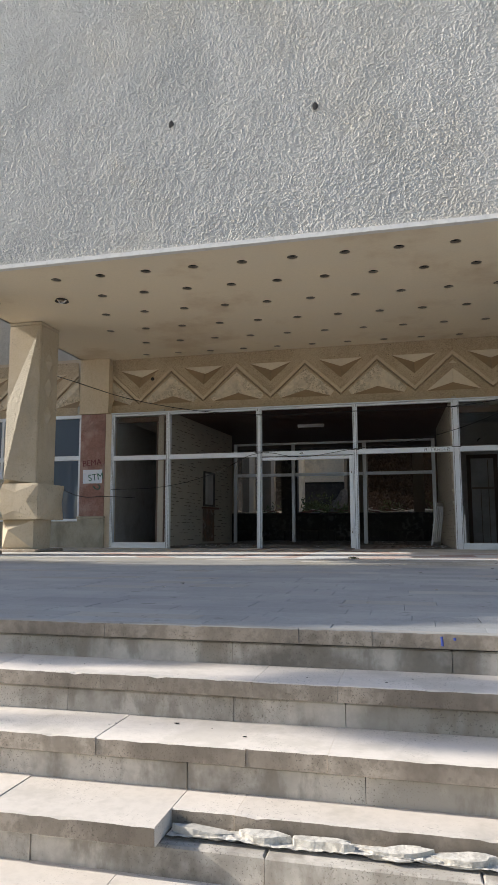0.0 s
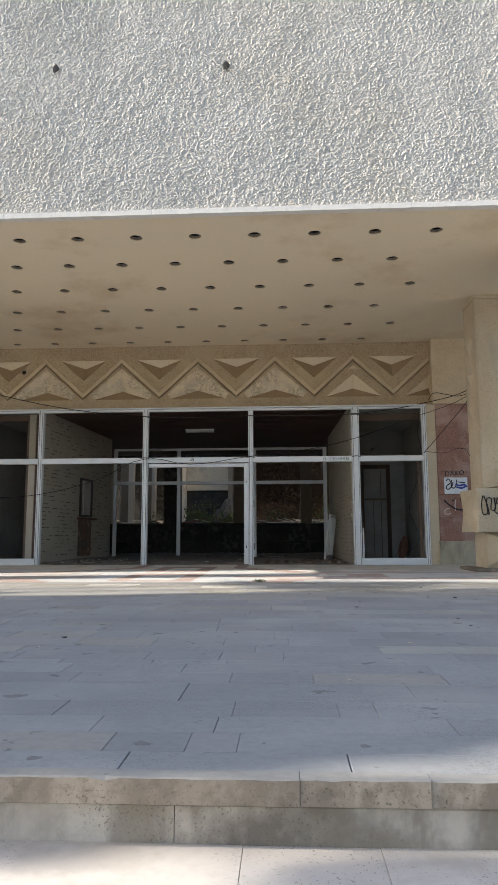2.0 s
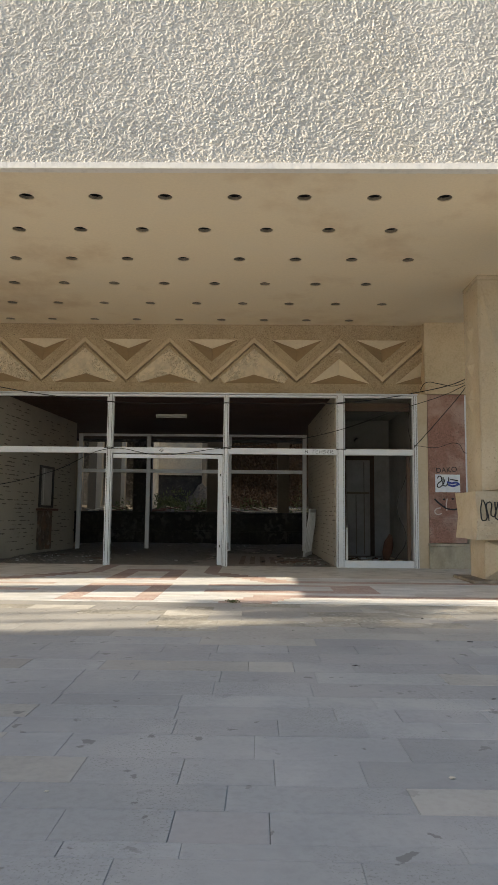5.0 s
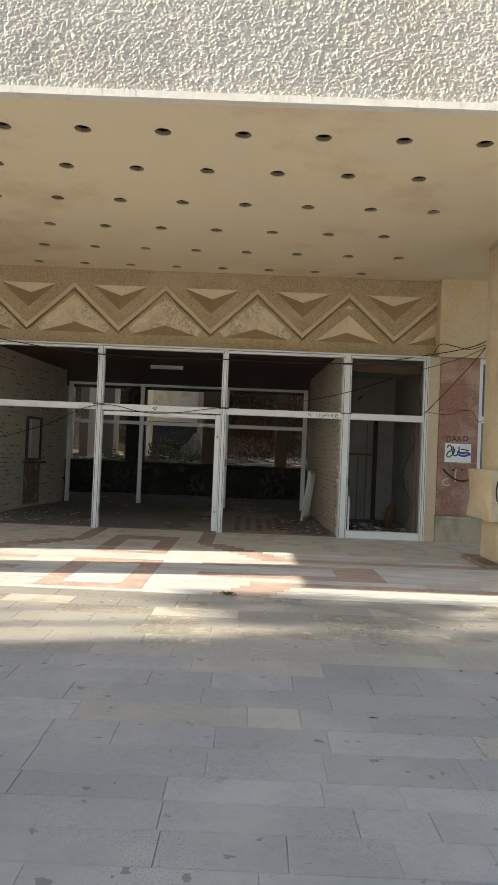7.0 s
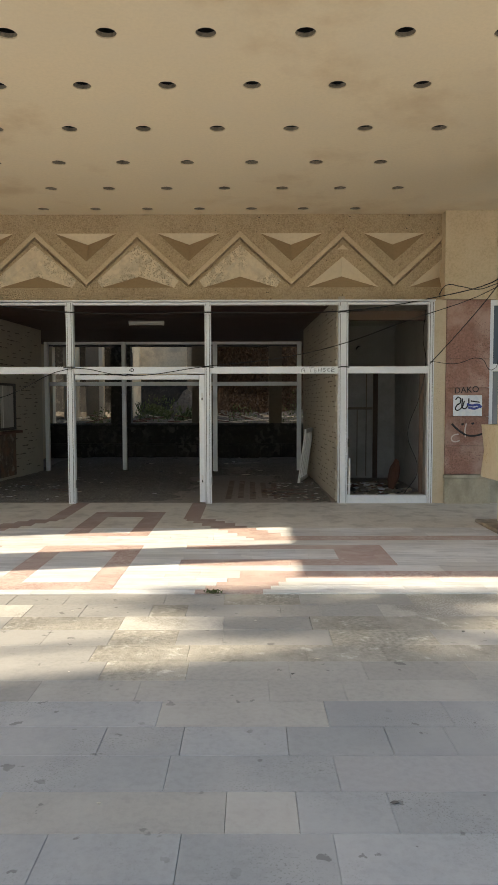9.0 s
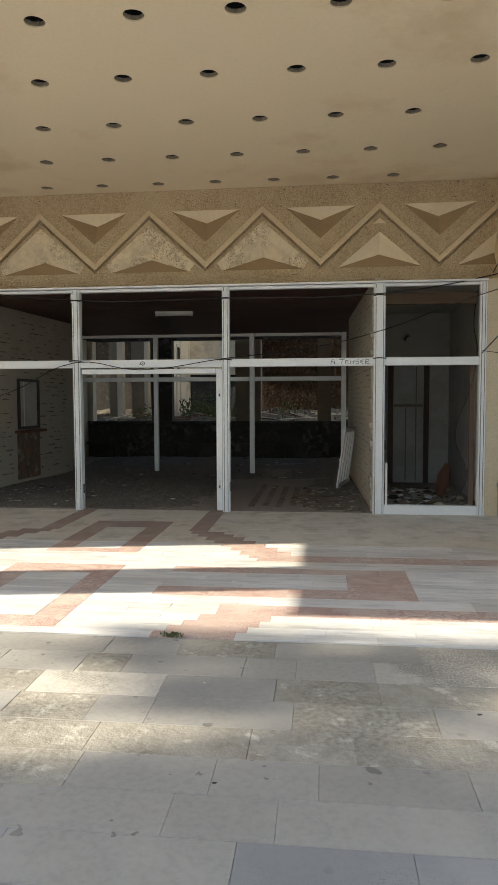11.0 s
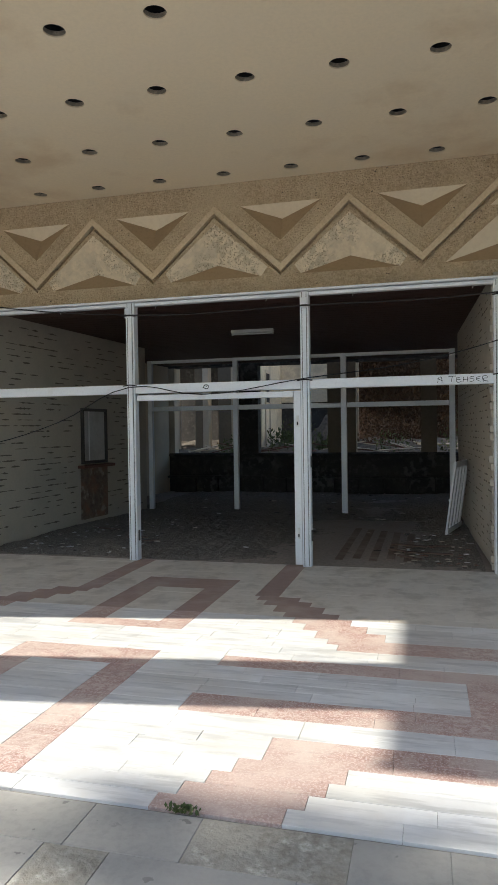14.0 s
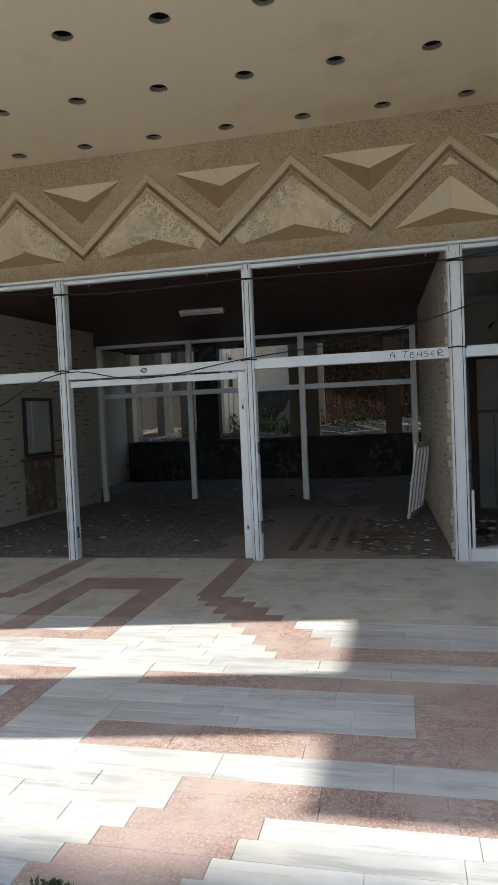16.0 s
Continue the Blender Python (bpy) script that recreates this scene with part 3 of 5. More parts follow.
# side window bands
for nm, x0, x1 in (("window_1", 4.452, 8.9), ("window_2", -10.9, -6.562)):
    win = structure(new(nm), "tall bluish window with white metal frame beside the red pier", "window")
    boxpart("window_sill", (x0, x1, -0.06, 0.2, 0.622, 0.68), M_ALU, win, "white metal sill")
    boxpart("window_head", (x0, x1, 0.0, 0.1, 3.12, 3.20), M_ALU, win)
    boxpart("transom", (x0, x1, -0.01, 0.09, 2.09, 2.20), M_ALU, win)
    n = 4
    for k in range(n + 1):
        xm = x0 + (x1 - x0 - 0.07) * k / n
        for a, b in ((0.682, 2.088), (2.202, 3.118)):
            boxpart("mullion", (xm, xm + 0.07, 0.0, 0.09, a, b), M_ALU, win)
    for k in range(n):
        a, b = x0 + (x1 - x0 - 0.07) * k / n + 0.071, x0 + (x1 - x0 - 0.07) * (k + 1) / n - 0.001
        boxpart("pane", (a, b, 0.035, 0.045, 0.685, 2.085), M_BLUEGLASS, win, bevel=0)
        boxpart("pane", (a, b, 0.035, 0.045, 2.205, 3.115), M_BLUEGLASS, win, bevel=0)

# glass front: posts, rails, remaining door frame
front = structure(new("door_1"), "weathered white aluminium glass front with its door leaves gone", "glass front")
POSTS = [(-5.76, -5.68), (-4.37, -4.27), (-2.185, -2.075), (-0.015, 0.085), (2.085, 2.235), (3.49, 3.58)]
for a, b in POSTS:
    boxpart("post", (a, b, -0.05, 0.07, 0.0, 3.17), M_ALU, front, bevel=0.006)
    # dark strips stand in for the shaded grooves along each post
    for g in (a + 0.021, b - 0.027):
        boxpart("gasket", (g, g + 0.006, -0.0535, -0.0505, 0.01, 3.16), M_DARKMETAL, front, "dark rubber joint along the post", bevel=0)
    boxpart("cover_strip", (a + 0.03, b - 0.03, -0.062, -0.052, 0.02, 3.15), M_ALU, front, bevel=0.003)
for (a0, a), (b, b1) in zip(POSTS, POSTS[1:]):
    boxpart("top_rail", (a + 0.002, b - 0.002, -0.035, 0.05, 3.125, 3.165), M_ALU, front)
    boxpart("transom", (a + 0.002, b - 0.002, -0.045, 0.06, 2.055, 2.165), M_ALU, front)
boxpart("head_flashing", (-5.77, 3.585, -0.085, 0.06, 3.172, 3.198), M_ALU, front)
for a, b in ((-5.68, -4.37), (2.235, 3.49)):
    boxpart("bottom_rail", (a + 0.002, b - 0.002, -0.04, 0.06, 0.0, 0.13), M_ALU, front)
    boxpart("pane", (a + 0.003, b - 0.003, 0.0, 0.008, 2.17, 3.12), M_GLASS, front, "dusty glass pane", bevel=0)
    front.children[-1].visible_shadow = False
# door frame left in the second bay
boxpart("door_head", (-2.06, -0.11, -0.03, 0.03, 1.965, 2.035), M_ALU, front)
boxpart("door_stile", (-0.105, -0.02, -0.03, 0.03, 0.02, 2.035), M_ALU, front)


# interior hall behind the glass front
def slant_wall(name, x0, y0, x1, y1, t, z0, z1, material, label):
    """A wall from (x0, y0) to (x1, y1); t: thickness to its right-hand side (negative: left)."""
    d = Vector((x1 - x0, y1 - y0, 0)).normalized()
    nrm = Vector((d.y, -d.x, 0)) * t
    bm = bmesh.new()
    p = [Vector((x0, y0, 0)), Vector((x1, y1, 0)), Vector((x1, y1, 0)) + nrm, Vector((x0, y0, 0)) + nrm]
    lo = [bm.verts.new((q.x, q.y, z0)) for q in p]
    hi = [bm.verts.new((q.x, q.y, z1)) for q in p]
    bm.faces.new(lo)
    bm.faces.new(hi)
    for k in range(4):
        l = (k + 1) % 4
        bm.faces.new((lo[k], lo[l], hi[l], hi[k]))
    return structure(link(name, bm, material), label, "wall")


CEIL = 3.27
LW = ((-4.47, 0.08), (-4.12, 5.0))
RW = ((2.10, 0.08), (1.93, 5.0))
slant_wall("wall_hall_west", *LW[0], *LW[1], -0.14, 0, CEIL, M_INBRICK, "pale painted brick wall of the entrance hall")
slant_wall("wall_hall_east", *RW[0], *RW[1], 0.10, 0, CEIL, M_INBRICK, "pale painted brick wall of the entrance hall")
bm = bmesh.new()
nb = 44
for k in range(nb):
    y0 = 0.14 + (8.7 - 0.08) * k / nb
    box(bm, -5.6, 3.6, y0, y0 + 8.62 / nb - 0.012, CEIL, CEIL + 0.03)
box(bm, -5.6, 3.6, 0.30, 8.9, CEIL + 0.035, CEIL + 0.25)
structure(link("ceiling_hall", bm, M_WOODCEIL), "dark stained board ceiling of the hall", "ceiling")
wall("floor_hall", (-5.8, 3.8, 0.06, 9.04, -0.05, 0.0), M_INFLOOR, "dusty hall floor strewn with debris", "floor")

screen = structure(new("door_2"), "inner aluminium screen of the hall with its glass gone", "glass screen")
IP = [(-4.04, -3.95), (-2.26, -2.165), (-0.165, -0.06), (1.78, 1.88)]
SY = 4.98
for a, b in IP:
    boxpart("post", (a, b, SY - 0.05, SY + 0.05, 0, 3.0), M_ALU, screen)
for (a0, a), (b, b1) in zip(IP, IP[1:]):
    boxpart("top_rail", (a + 0.002, b - 0.002, SY - 0.04, SY + 0.04, 2.94, 3.0), M_ALU, screen)
    boxpart("transom", (a + 0.002, b - 0.002, SY - 0.04, SY + 0.04, 1.99, 2.08), M_ALU, screen)

# back wall with wide openings to the courtyard
BY = 9.05
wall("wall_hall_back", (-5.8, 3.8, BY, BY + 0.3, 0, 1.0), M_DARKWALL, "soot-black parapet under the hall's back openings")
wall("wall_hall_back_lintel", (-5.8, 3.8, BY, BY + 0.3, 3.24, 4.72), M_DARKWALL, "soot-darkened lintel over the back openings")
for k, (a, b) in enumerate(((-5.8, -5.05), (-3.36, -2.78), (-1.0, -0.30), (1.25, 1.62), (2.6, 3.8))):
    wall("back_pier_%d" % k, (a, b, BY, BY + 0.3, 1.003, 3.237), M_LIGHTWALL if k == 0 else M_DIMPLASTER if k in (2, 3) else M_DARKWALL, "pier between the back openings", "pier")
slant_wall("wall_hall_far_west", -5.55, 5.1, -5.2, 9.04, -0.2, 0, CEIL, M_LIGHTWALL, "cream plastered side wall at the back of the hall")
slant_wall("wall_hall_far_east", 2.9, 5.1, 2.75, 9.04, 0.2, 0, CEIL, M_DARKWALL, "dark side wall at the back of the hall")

# side rooms behind the two fixed lights
for nm, x0, x1 in (("east", 2.36, 3.75), ("west", -5.95, -4.65)):
    wall("floor_room_" + nm, (x0 - 0.1, x1 + 0.1, 0.065, 4.2, -0.05, 0.003), M_INFLOOR, "littered floor of the side room", "floor")
    wall("wall_room_back_" + nm, (x0 - 0.1, x1 + 0.15, 3.6, 3.75, 0.005, 3.2), M_INPLASTER, "grey plaster back wall of the side room")
    ox = x1 if nm == "east" else x0 - 0.12
    wall("wall_room_side_" + nm, (ox, ox + 0.12, 0.31, 3.597, 0.005, 3.2), M_INPLASTER, "grey plaster side wall of the side room")
    wall("ceiling_room_" + nm, (x0 - 0.1, x1 + 0.15, 0.31, 3.75, 3.205, 3.262), M_INPLASTER, "grey plaster ceiling of the side room", "ceiling")
wall("wall_outer_east", (9.0, 9.2, -0.1, 12, 0, 9.6), M_PLASTER, "plastered side wall of the building")
# unseen wall, added to keep the sun off the floor by the doors
wall("wall_wing_west", (-11.6, -11.0, -3.42, 12, 0, 11.5), M_PLASTER, "plastered wing of the building beside the entrance")
wall("wall_upper", (-11, 9, 0.62, 0.9, 4.725, 9.6), M_STUCCO, "upper wall of the building behind the canopy")


# ---- columns ----
def lozenge(bm, m, w, h, d):
    """A low four-sided pyramid with a flat rim on a face; m places it, its face towards -y."""
    o = [(-w, 0), (0, -h), (w, 0), (0, h)]
    outer = [bm.verts.new(m @ Vector((a, 0.0, b))) for a, b in o]
    rim = [bm.verts.new(m @ Vector((a * 0.93, -d, b * 0.93))) for a, b in o]
    inner = [bm.verts.new(m @ Vector((a * 0.80, -d, b * 0.80))) for a, b in o]
    low = [bm.verts.new(m @ Vector((a * 0.74, -d * 0.25, b * 0.74))) for a, b in o]
    for k in range(4):
        l = (k + 1) % 4
        for p, q in ((outer, rim), (rim, inner), (inner, low)):
            bm.faces.new((p[k], p[l], q[l], q[k]))
    bm.faces.new(low)


def column(x, y, rear=False, side=1):
    c = empty("column", "faceted beige concrete column with a star-cut collar" if not rear else "faceted beige concrete column near the glass front", "column", x, y, 0, "canopy columns")
    h = 0.35
    bm = bmesh.new()
    box(bm, -h, h, -h, h, 1.20, SOFFIT - 0.07)
    bevel_all(bm, 0.014, 2)
    part("shaft", bm, M_COLUMN, c)
    boxpart("neck", (-h - 0.006, h + 0.006, -h - 0.006, h + 0.006, SOFFIT - 0.068, SOFFIT - 0.002), M_COLUMN, c, bevel=0.012)
    for k in range(4):
        turn = Matrix.Rotation(k * math.pi / 2, 4, "Z") @ Matrix.Translation((0, -h, 0))
        if rear and k == 0:
            # the front bulges along a ridge that runs from one top corner down to the other side
            P3 = [turn @ Vector((side * a, b, c_)) for a, b, c_ in ((-0.345, -0.004, 1.32), (0.345, -0.004, 1.32), (-0.30, -0.004, 4.40), (0.24, -0.17, 1.40), (0.345, -0.004, 2.9))]
            bm = bmesh.new()
            a, b, t, f, u = [bm.verts.new(p) for p in P3]
            bm.faces.new((a, f, t))
            bm.faces.new((a, b, f))
            facet = part("front_facet", bm, M_COLUMN, c)
            bm = bmesh.new()
            a, b, t, f, u = [bm.verts.new(p) for p in P3]
            bm.faces.new((f, b, u))
            bm.faces.new((f, u, t))
            part("rough_facet", bm, M_PEBBLE if side < 0 else M_COLUMN, facet)
            continue
        for z in (3.79, 3.25, 2.70):
            bm = bmesh.new()
            if k % 2 == 0:
                lozenge(bm, turn @ Matrix.Translation((0, 0, z)), 0.235, 0.225, 0.026)
                part("lozenge", bm, M_LOZENGE, c, "pale plaster lozenge with a raised rim")
            else:
                m = turn @ Matrix.Translation((0, 0, z))
                ring = [bm.verts.new(m @ Vector((p, -0.001, q))) for p, q in ((-0.16, 0), (0, -0.21), (0.16, 0), (0, 0.21))]
                tip = bm.verts.new(m @ Vector((0, -0.075, 0)))
                for q in range(4):
                    bm.faces.new((ring[q], ring[(q + 1) % 4], tip))
                part("lozenge", bm, M_COLUMN, c)
    # collar: a star of rough panel on each face, smooth notched facets between
    z0, z1, D, N = 0.62, 1.31, 0.50, 0.47 if rear else 0.40
    zm = 0.5 * (z0 + z1)
    smooth, rough = bmesh.new(), bmesh.new()
    for k in range(4):
        r = Matrix.Rotation(k * math.pi / 2, 3, "Z")

        def P(b, a, d, z):
            return b.verts.new(r @ Vector((a, -d, z)))
        star = [(-D, D, z0), (0, D + 0.01, z0 + 0.17), (D, D, z0), (D - 0.25, D + 0.01, zm), (D, D, z1), (0, D + 0.01, z1 - 0.17), (-D, D, z1), (-D + 0.25, D + 0.01, zm)]
        cv = P(rough, 0, D + 0.01, zm)
        ring = [P(rough, *q) for q in star]
        for i in range(8):
            rough.faces.new((cv, ring[i], ring[(i + 1) % 8]))
        for tri in (((-D, D, z0), (0, D + 0.01, z0 + 0.17), (0, N, z0)), ((0, D + 0.01, z0 + 0.17), (D, D, z0), (0, N, z0)),
                    ((D, D, z1), (0, D + 0.01, z1 - 0.17), (0, N, z1)), ((0, D + 0.01, z1 - 0.17), (-D, D, z1), (0, N, z1)),
                    ((D, D, z0), (D - 0.25, D + 0.01, zm), (N, N, zm)), ((D - 0.25, D + 0.01, zm), (D, D, z1), (N, N, zm)),
                    ((-D, D, z1), (-D + 0.25, D + 0.01, zm), (-N, N, zm)), ((-D + 0.25, D + 0.01, zm), (-D, D, z0), (-N, N, zm))):
            smooth.faces.new([P(smooth, *q) for q in tri])
        for z in (z0, z1):
            smooth.faces.new([P(smooth, *q) for q in ((-D, D, z), (0, N, z), (0, 0, z))])
            smooth.faces.new([P(smooth, *q) for q in ((0, N, z), (D, D, z), (0, 0, z))])
    bmesh.ops.remove_doubles(smooth, verts=smooth.verts[:], dist=0.0005)
    collar = part("collar", smooth, M_COLUMN, c)
    part("star_panel", rough, M_PEBBLE if not rear else M_COLUMN, collar, "rough pebble-dashed star")
    boxpart("foot", (-0.33, 0.33, -0.33, 0.33, 0.05, 0.615), M_COLUMN, c)
    if rear:
        bm = bmesh.new()
        q = [bm.verts.new((side * a, b, z)) for a, b, z in ((-0.33, -0.332, 0.61), (0.33, -0.332, 0.61), (0.33, -0.332, 0.06), (-0.33, -0.332, 0.06), (0.10, -0.52, 0.42))]
        for a, b in ((0, 1), (1, 2), (2, 3), (3, 0)):
            bm.faces.new((q[a], q[b], q[4]))
        part("toe_wedge", bm, M_COLUMN, c)
    for k in range(0 if rear else 4):
        turn = Matrix.Rotation(k * math.pi / 2, 4, "Z")
        for a0, a1, mt in ((-0.375, -0.19, M_PEBBLE), (-0.055, 0.045, M_COLUMN), (0.19, 0.375, M_PEBBLE)):
            if k % 2 and mt is M_PEBBLE:
                a0, a1 = (a0 + 0.045, a1) if a0 < 0 else (a0, a1 - 0.045)
            bm = bmesh.new()
            box(bm, a0, a1, -0.378, -0.333, 0.055, 0.612)
            bevel_all(bm, 0.012)
            bm.transform(turn)
            part("fin", bm, mt, c)
    bm = bmesh.new()
    box(bm, -0.56, 0.52, -0.54, 0.5, 0.002, 0.052)
    bevel_all(bm, 0.01)
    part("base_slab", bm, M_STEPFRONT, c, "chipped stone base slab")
    return c


column(4.27, -4.41)
column(4.25, -2.27, True, 1)
column(-6.21, -2.82, True, -1)
column(-6.36, -4.69)


# ---- paving, marble and steps ----
def slab_mesh(x0, x1, y0, y1, z0, z1, c=0.006):
    """A slab with a small chamfer round its top; its corner of origin at the middle of its top."""
    cx, cy = 0.5 * (x0 + x1), 0.5 * (y0 + y1)
    a, b, h = 0.5 * (x1 - x0), 0.5 * (y1 - y0), z1 - z0
    v = [(-a, -b, -h), (a, -b, -h), (a, b, -h), (-a, b, -h), (-a, -b, -c), (a, -b, -c), (a, b, -c), (-a, b, -c), (-a + c, -b + c, 0), (a - c, -b + c, 0), (a - c, b - c, 0), (-a + c, b - c, 0)]
    f = [(0, 1, 5, 4), (1, 2, 6, 5), (2, 3, 7, 6), (3, 0, 4, 7), (4, 5, 9, 8), (5, 6, 10, 9), (6, 7, 11, 10), (7, 4, 8, 11), (8, 9, 10, 11)]
    return v, f, (cx, cy, z1)


def ragged_mesh(x0, x1, y0, y1, z0, z1, seed):
    """A tread slab with a chipped, uneven front edge."""
    cx, cy = 0.5 * (x0 + x1), 0.5 * (y0 + y1)
    n = max(2, int((x1 - x0) / 0.035))
    v, f = [], []
    for i in range(n + 1):
        x = x0 + (x1 - x0) * i / n - cx
        e = noise.noise(Vector((x * 17 + seed, 3, 1)))
        c = 0.003 + 0.007 * max(0.0, e) + (0.002 if e > 0.45 else 0) + 0.003 * max(0.0, noise.noise(Vector((x * 60 + seed, 1, 4))))
        w = 0.0006 * noise.noise(Vector((x * 3 + seed, 8, 2)))
        a, b = y0 - cy, y1 - cy
        v += [(x, a + w + 0.003, z0 - z1), (x, a + w, -c), (x, a + w + c * 0.9, 0.0), (x, b, 0.0)]
    for i in range(n):
        k = 4 * i
        f += [(k, k + 4, k + 5, k + 1), (k + 1, k + 5, k + 6, k + 2), (k + 2, k + 6, k + 7, k + 3)]
    f += [(0, 1, 2, 3), (4 * n + 3, 4 * n + 2, 4 * n + 1, 4 * n)]
    m = len(v)
    v.append((x0 - cx, y1 - cy, z0 - z1))
    v.append((x1 - cx, y1 - cy, z0 - z1))
    f += [(0, 3, m), (4 * n, m + 1, 4 * n + 3), (0, m, m + 1, 4 * n)]
    return v, f, (cx, cy, z1)


class Pieces:
    """Collects slabs: near ones become objects of their own under a parent, the rest one joined mesh."""

    def __init__(self, name, parent):
        self.name, self.parent, self.count, self.rest = name, parent, 0, {}

    def add(self, dims, material, near, tilt=0.0, chamfer=0.006, ragged=False):
        v, f, o = ragged_mesh(*dims, seed=dims[0] * 7) if ragged else slab_mesh(*dims, c=chamfer)
        ro = random.Random(hash((round(dims[0], 3), round(dims[2], 3))) & 0xffff)
        tx, ty = ro.uniform(-tilt, tilt), ro.uniform(-tilt, tilt)
        v = [(p[0], p[1], p[2] + tx * p[0] + ty * p[1]) for p in v]
        if near and self.count < 300:
            me = bpy.data.meshes.new(self.name)
            me.from_pydata(v, [], f)
            me.materials.append(material)
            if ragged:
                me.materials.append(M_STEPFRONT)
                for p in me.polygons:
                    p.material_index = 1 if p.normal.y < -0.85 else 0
            ob = new(self.name, me)
            ob.location = o
            ob.parent = self.parent
            self.count += 1
        else:
            vs, fs = self.rest.setdefault(material, ([], []))
            n = len(vs)
            vs += [(p[0] + o[0], p[1] + o[1], p[2] + o[2]) for p in v]
            fs += [tuple(i + n for i in q) for q in f]

    def finish(self, label):
        for material, (vs, fs) in self.rest.items():
            me = bpy.data.meshes.new(self.name + "_field")
            me.from_pydata(vs, [], fs)
            me.materials.append(material)
            ob = new(self.name + "_field", me)
            ob.parent = self.parent
            tagged(ob, label, kind="stuff")


def cuts(x0, x1, lo, hi, fixed, r):
    """Joint places from x0 to x1, random lengths between lo and hi, with the fixed joints kept."""
    out, x = [x0], x0
    marks = sorted(f for f in fixed if x0 < f < x1) + [x1]
    for mk in marks:
        while mk - x > hi:
            x += r.uniform(lo, min(hi, mk - x - lo * 0.6))
            out.append(x)
        out.append(mk)
        x = mk
    return out


M_PAVERDARK = mat("dark_grey_paving_slab", (0.30, 0.298, 0.298), 0.72, [(28, (0.23, 0.228, 0.228), 0.5, 0.42, 0.7)], [(1.4, (0.29, 0.28, 0.27), 0.6, 0.45, 0.7)], [(40, 0.18, 0.004)])
M_PAVERPALE = mat("lichened_paving_slab", (0.42, 0.40, 0.355), 0.8, [(24, (0.33, 0.315, 0.275), 0.5, 0.45, 0.62)], [(1.6, (0.27, 0.255, 0.215), 0.6, 0.50, 0.60), (4.5, (0.52, 0.495, 0.44), 0.5, 0.52, 0.62)], [(40, 0.3, 0.005)], jitter=0.12, patch=[(1.6, 0.47, 0.56, 70, 0.44, 0.58, (0.19, 0.175, 0.145), 0.6), (1.9, 0.50, 0.60, 75, 0.50, 0.62, (0.62, 0.59, 0.53), 0.5)])
M_PAVERBEIGE = mat("beige_grey_paving_slab", (0.315, 0.305, 0.28), 0.75, [(28, (0.25, 0.243, 0.225), 0.5, 0.45, 0.62)], [(1.4, (0.37, 0.355, 0.325), 0.6, 0.46, 0.60)], [(40, 0.25, 0.004)], jitter=0.10, patch=[(1.1, 0.40, 0.50, 9, 0.655, 0.675, (0.12, 0.115, 0.11), 0.7)])
M_PAVERROUGH = mat("rough_lichened_slab", (0.33, 0.31, 0.265), 0.9, [(9, (0.24, 0.225, 0.185), 0.6, 0.44, 0.62)], [(2.2, (0.38, 0.355, 0.30), 0.6, 0.46, 0.60), (7, (0.56, 0.54, 0.48), 0.7, 0.58, 0.66)], [(26, 0.6, 0.012), (70, 0.5, 0.006)], jitter=0.15, patch=[(1.7, 0.44, 0.58, 30, 0.42, 0.64, (0.17, 0.155, 0.125), 0.6)])
terrace = structure(new("terrace_paving"), "grey stone slab paving of the terrace with open joints", "pavement")
paving = Pieces("paving_slab", terrace)
rp = random.Random(11)
PAVE_Y = [-11.94, -11.798, -11.62, -11.437, -11.233, -10.948, -10.745, -10.542, -10.45, -10.236, -10.023, -9.768, -9.484, -9.26, -9.046, -8.843, -8.548, -8.283, -8.009, -7.724, -7.449, -7.164, -6.89, -6.605, -6.32, -6.015, -5.72, -5.425, -5.13]
FIXED = {-11.437: (0.53, 0.876, 0.999), -10.45: (0.04, 0.392, 0.695), -11.798: (0.43, 0.57), -11.62: (0.12, 0.49)}
for a, b in zip(PAVE_Y, PAVE_Y[1:]):
    for p, q in zip(*(lambda c: (c, c[1:]))(cuts(-16, 14, *((0.26, 0.95) if a > -8.3 else (0.28, 0.85)), FIXED.get(a, ()), rp))):
        dark = (a == -10.45 and abs(p - 0.392) < 0.01) or (rp.random() < 0.03 and a < -7.4)
        mt = M_PAVERDARK if dark else (M_PAVERROUGH if a > -6.95 and rp.random() < 0.36 else M_PAVERPALE if a > -6.3 and rp.random() < 0.3 else M_PAVERBEIGE if a > -7.2 or rp.random() < 0.12 else M_PAVER)
        near = -0.6 < p < 2.3 and a < -5.4
        g = 0.0004 if rp.random() < 0.7 else 0.0014
        paving.add((p + g, q - g, a + 0.0008, b - 0.0008, -0.05, rp.uniform(-0.0008, 0.0008)), mt, near, 0.0006, 0.0018)
paving.finish("grey paving slabs of the wider terrace")


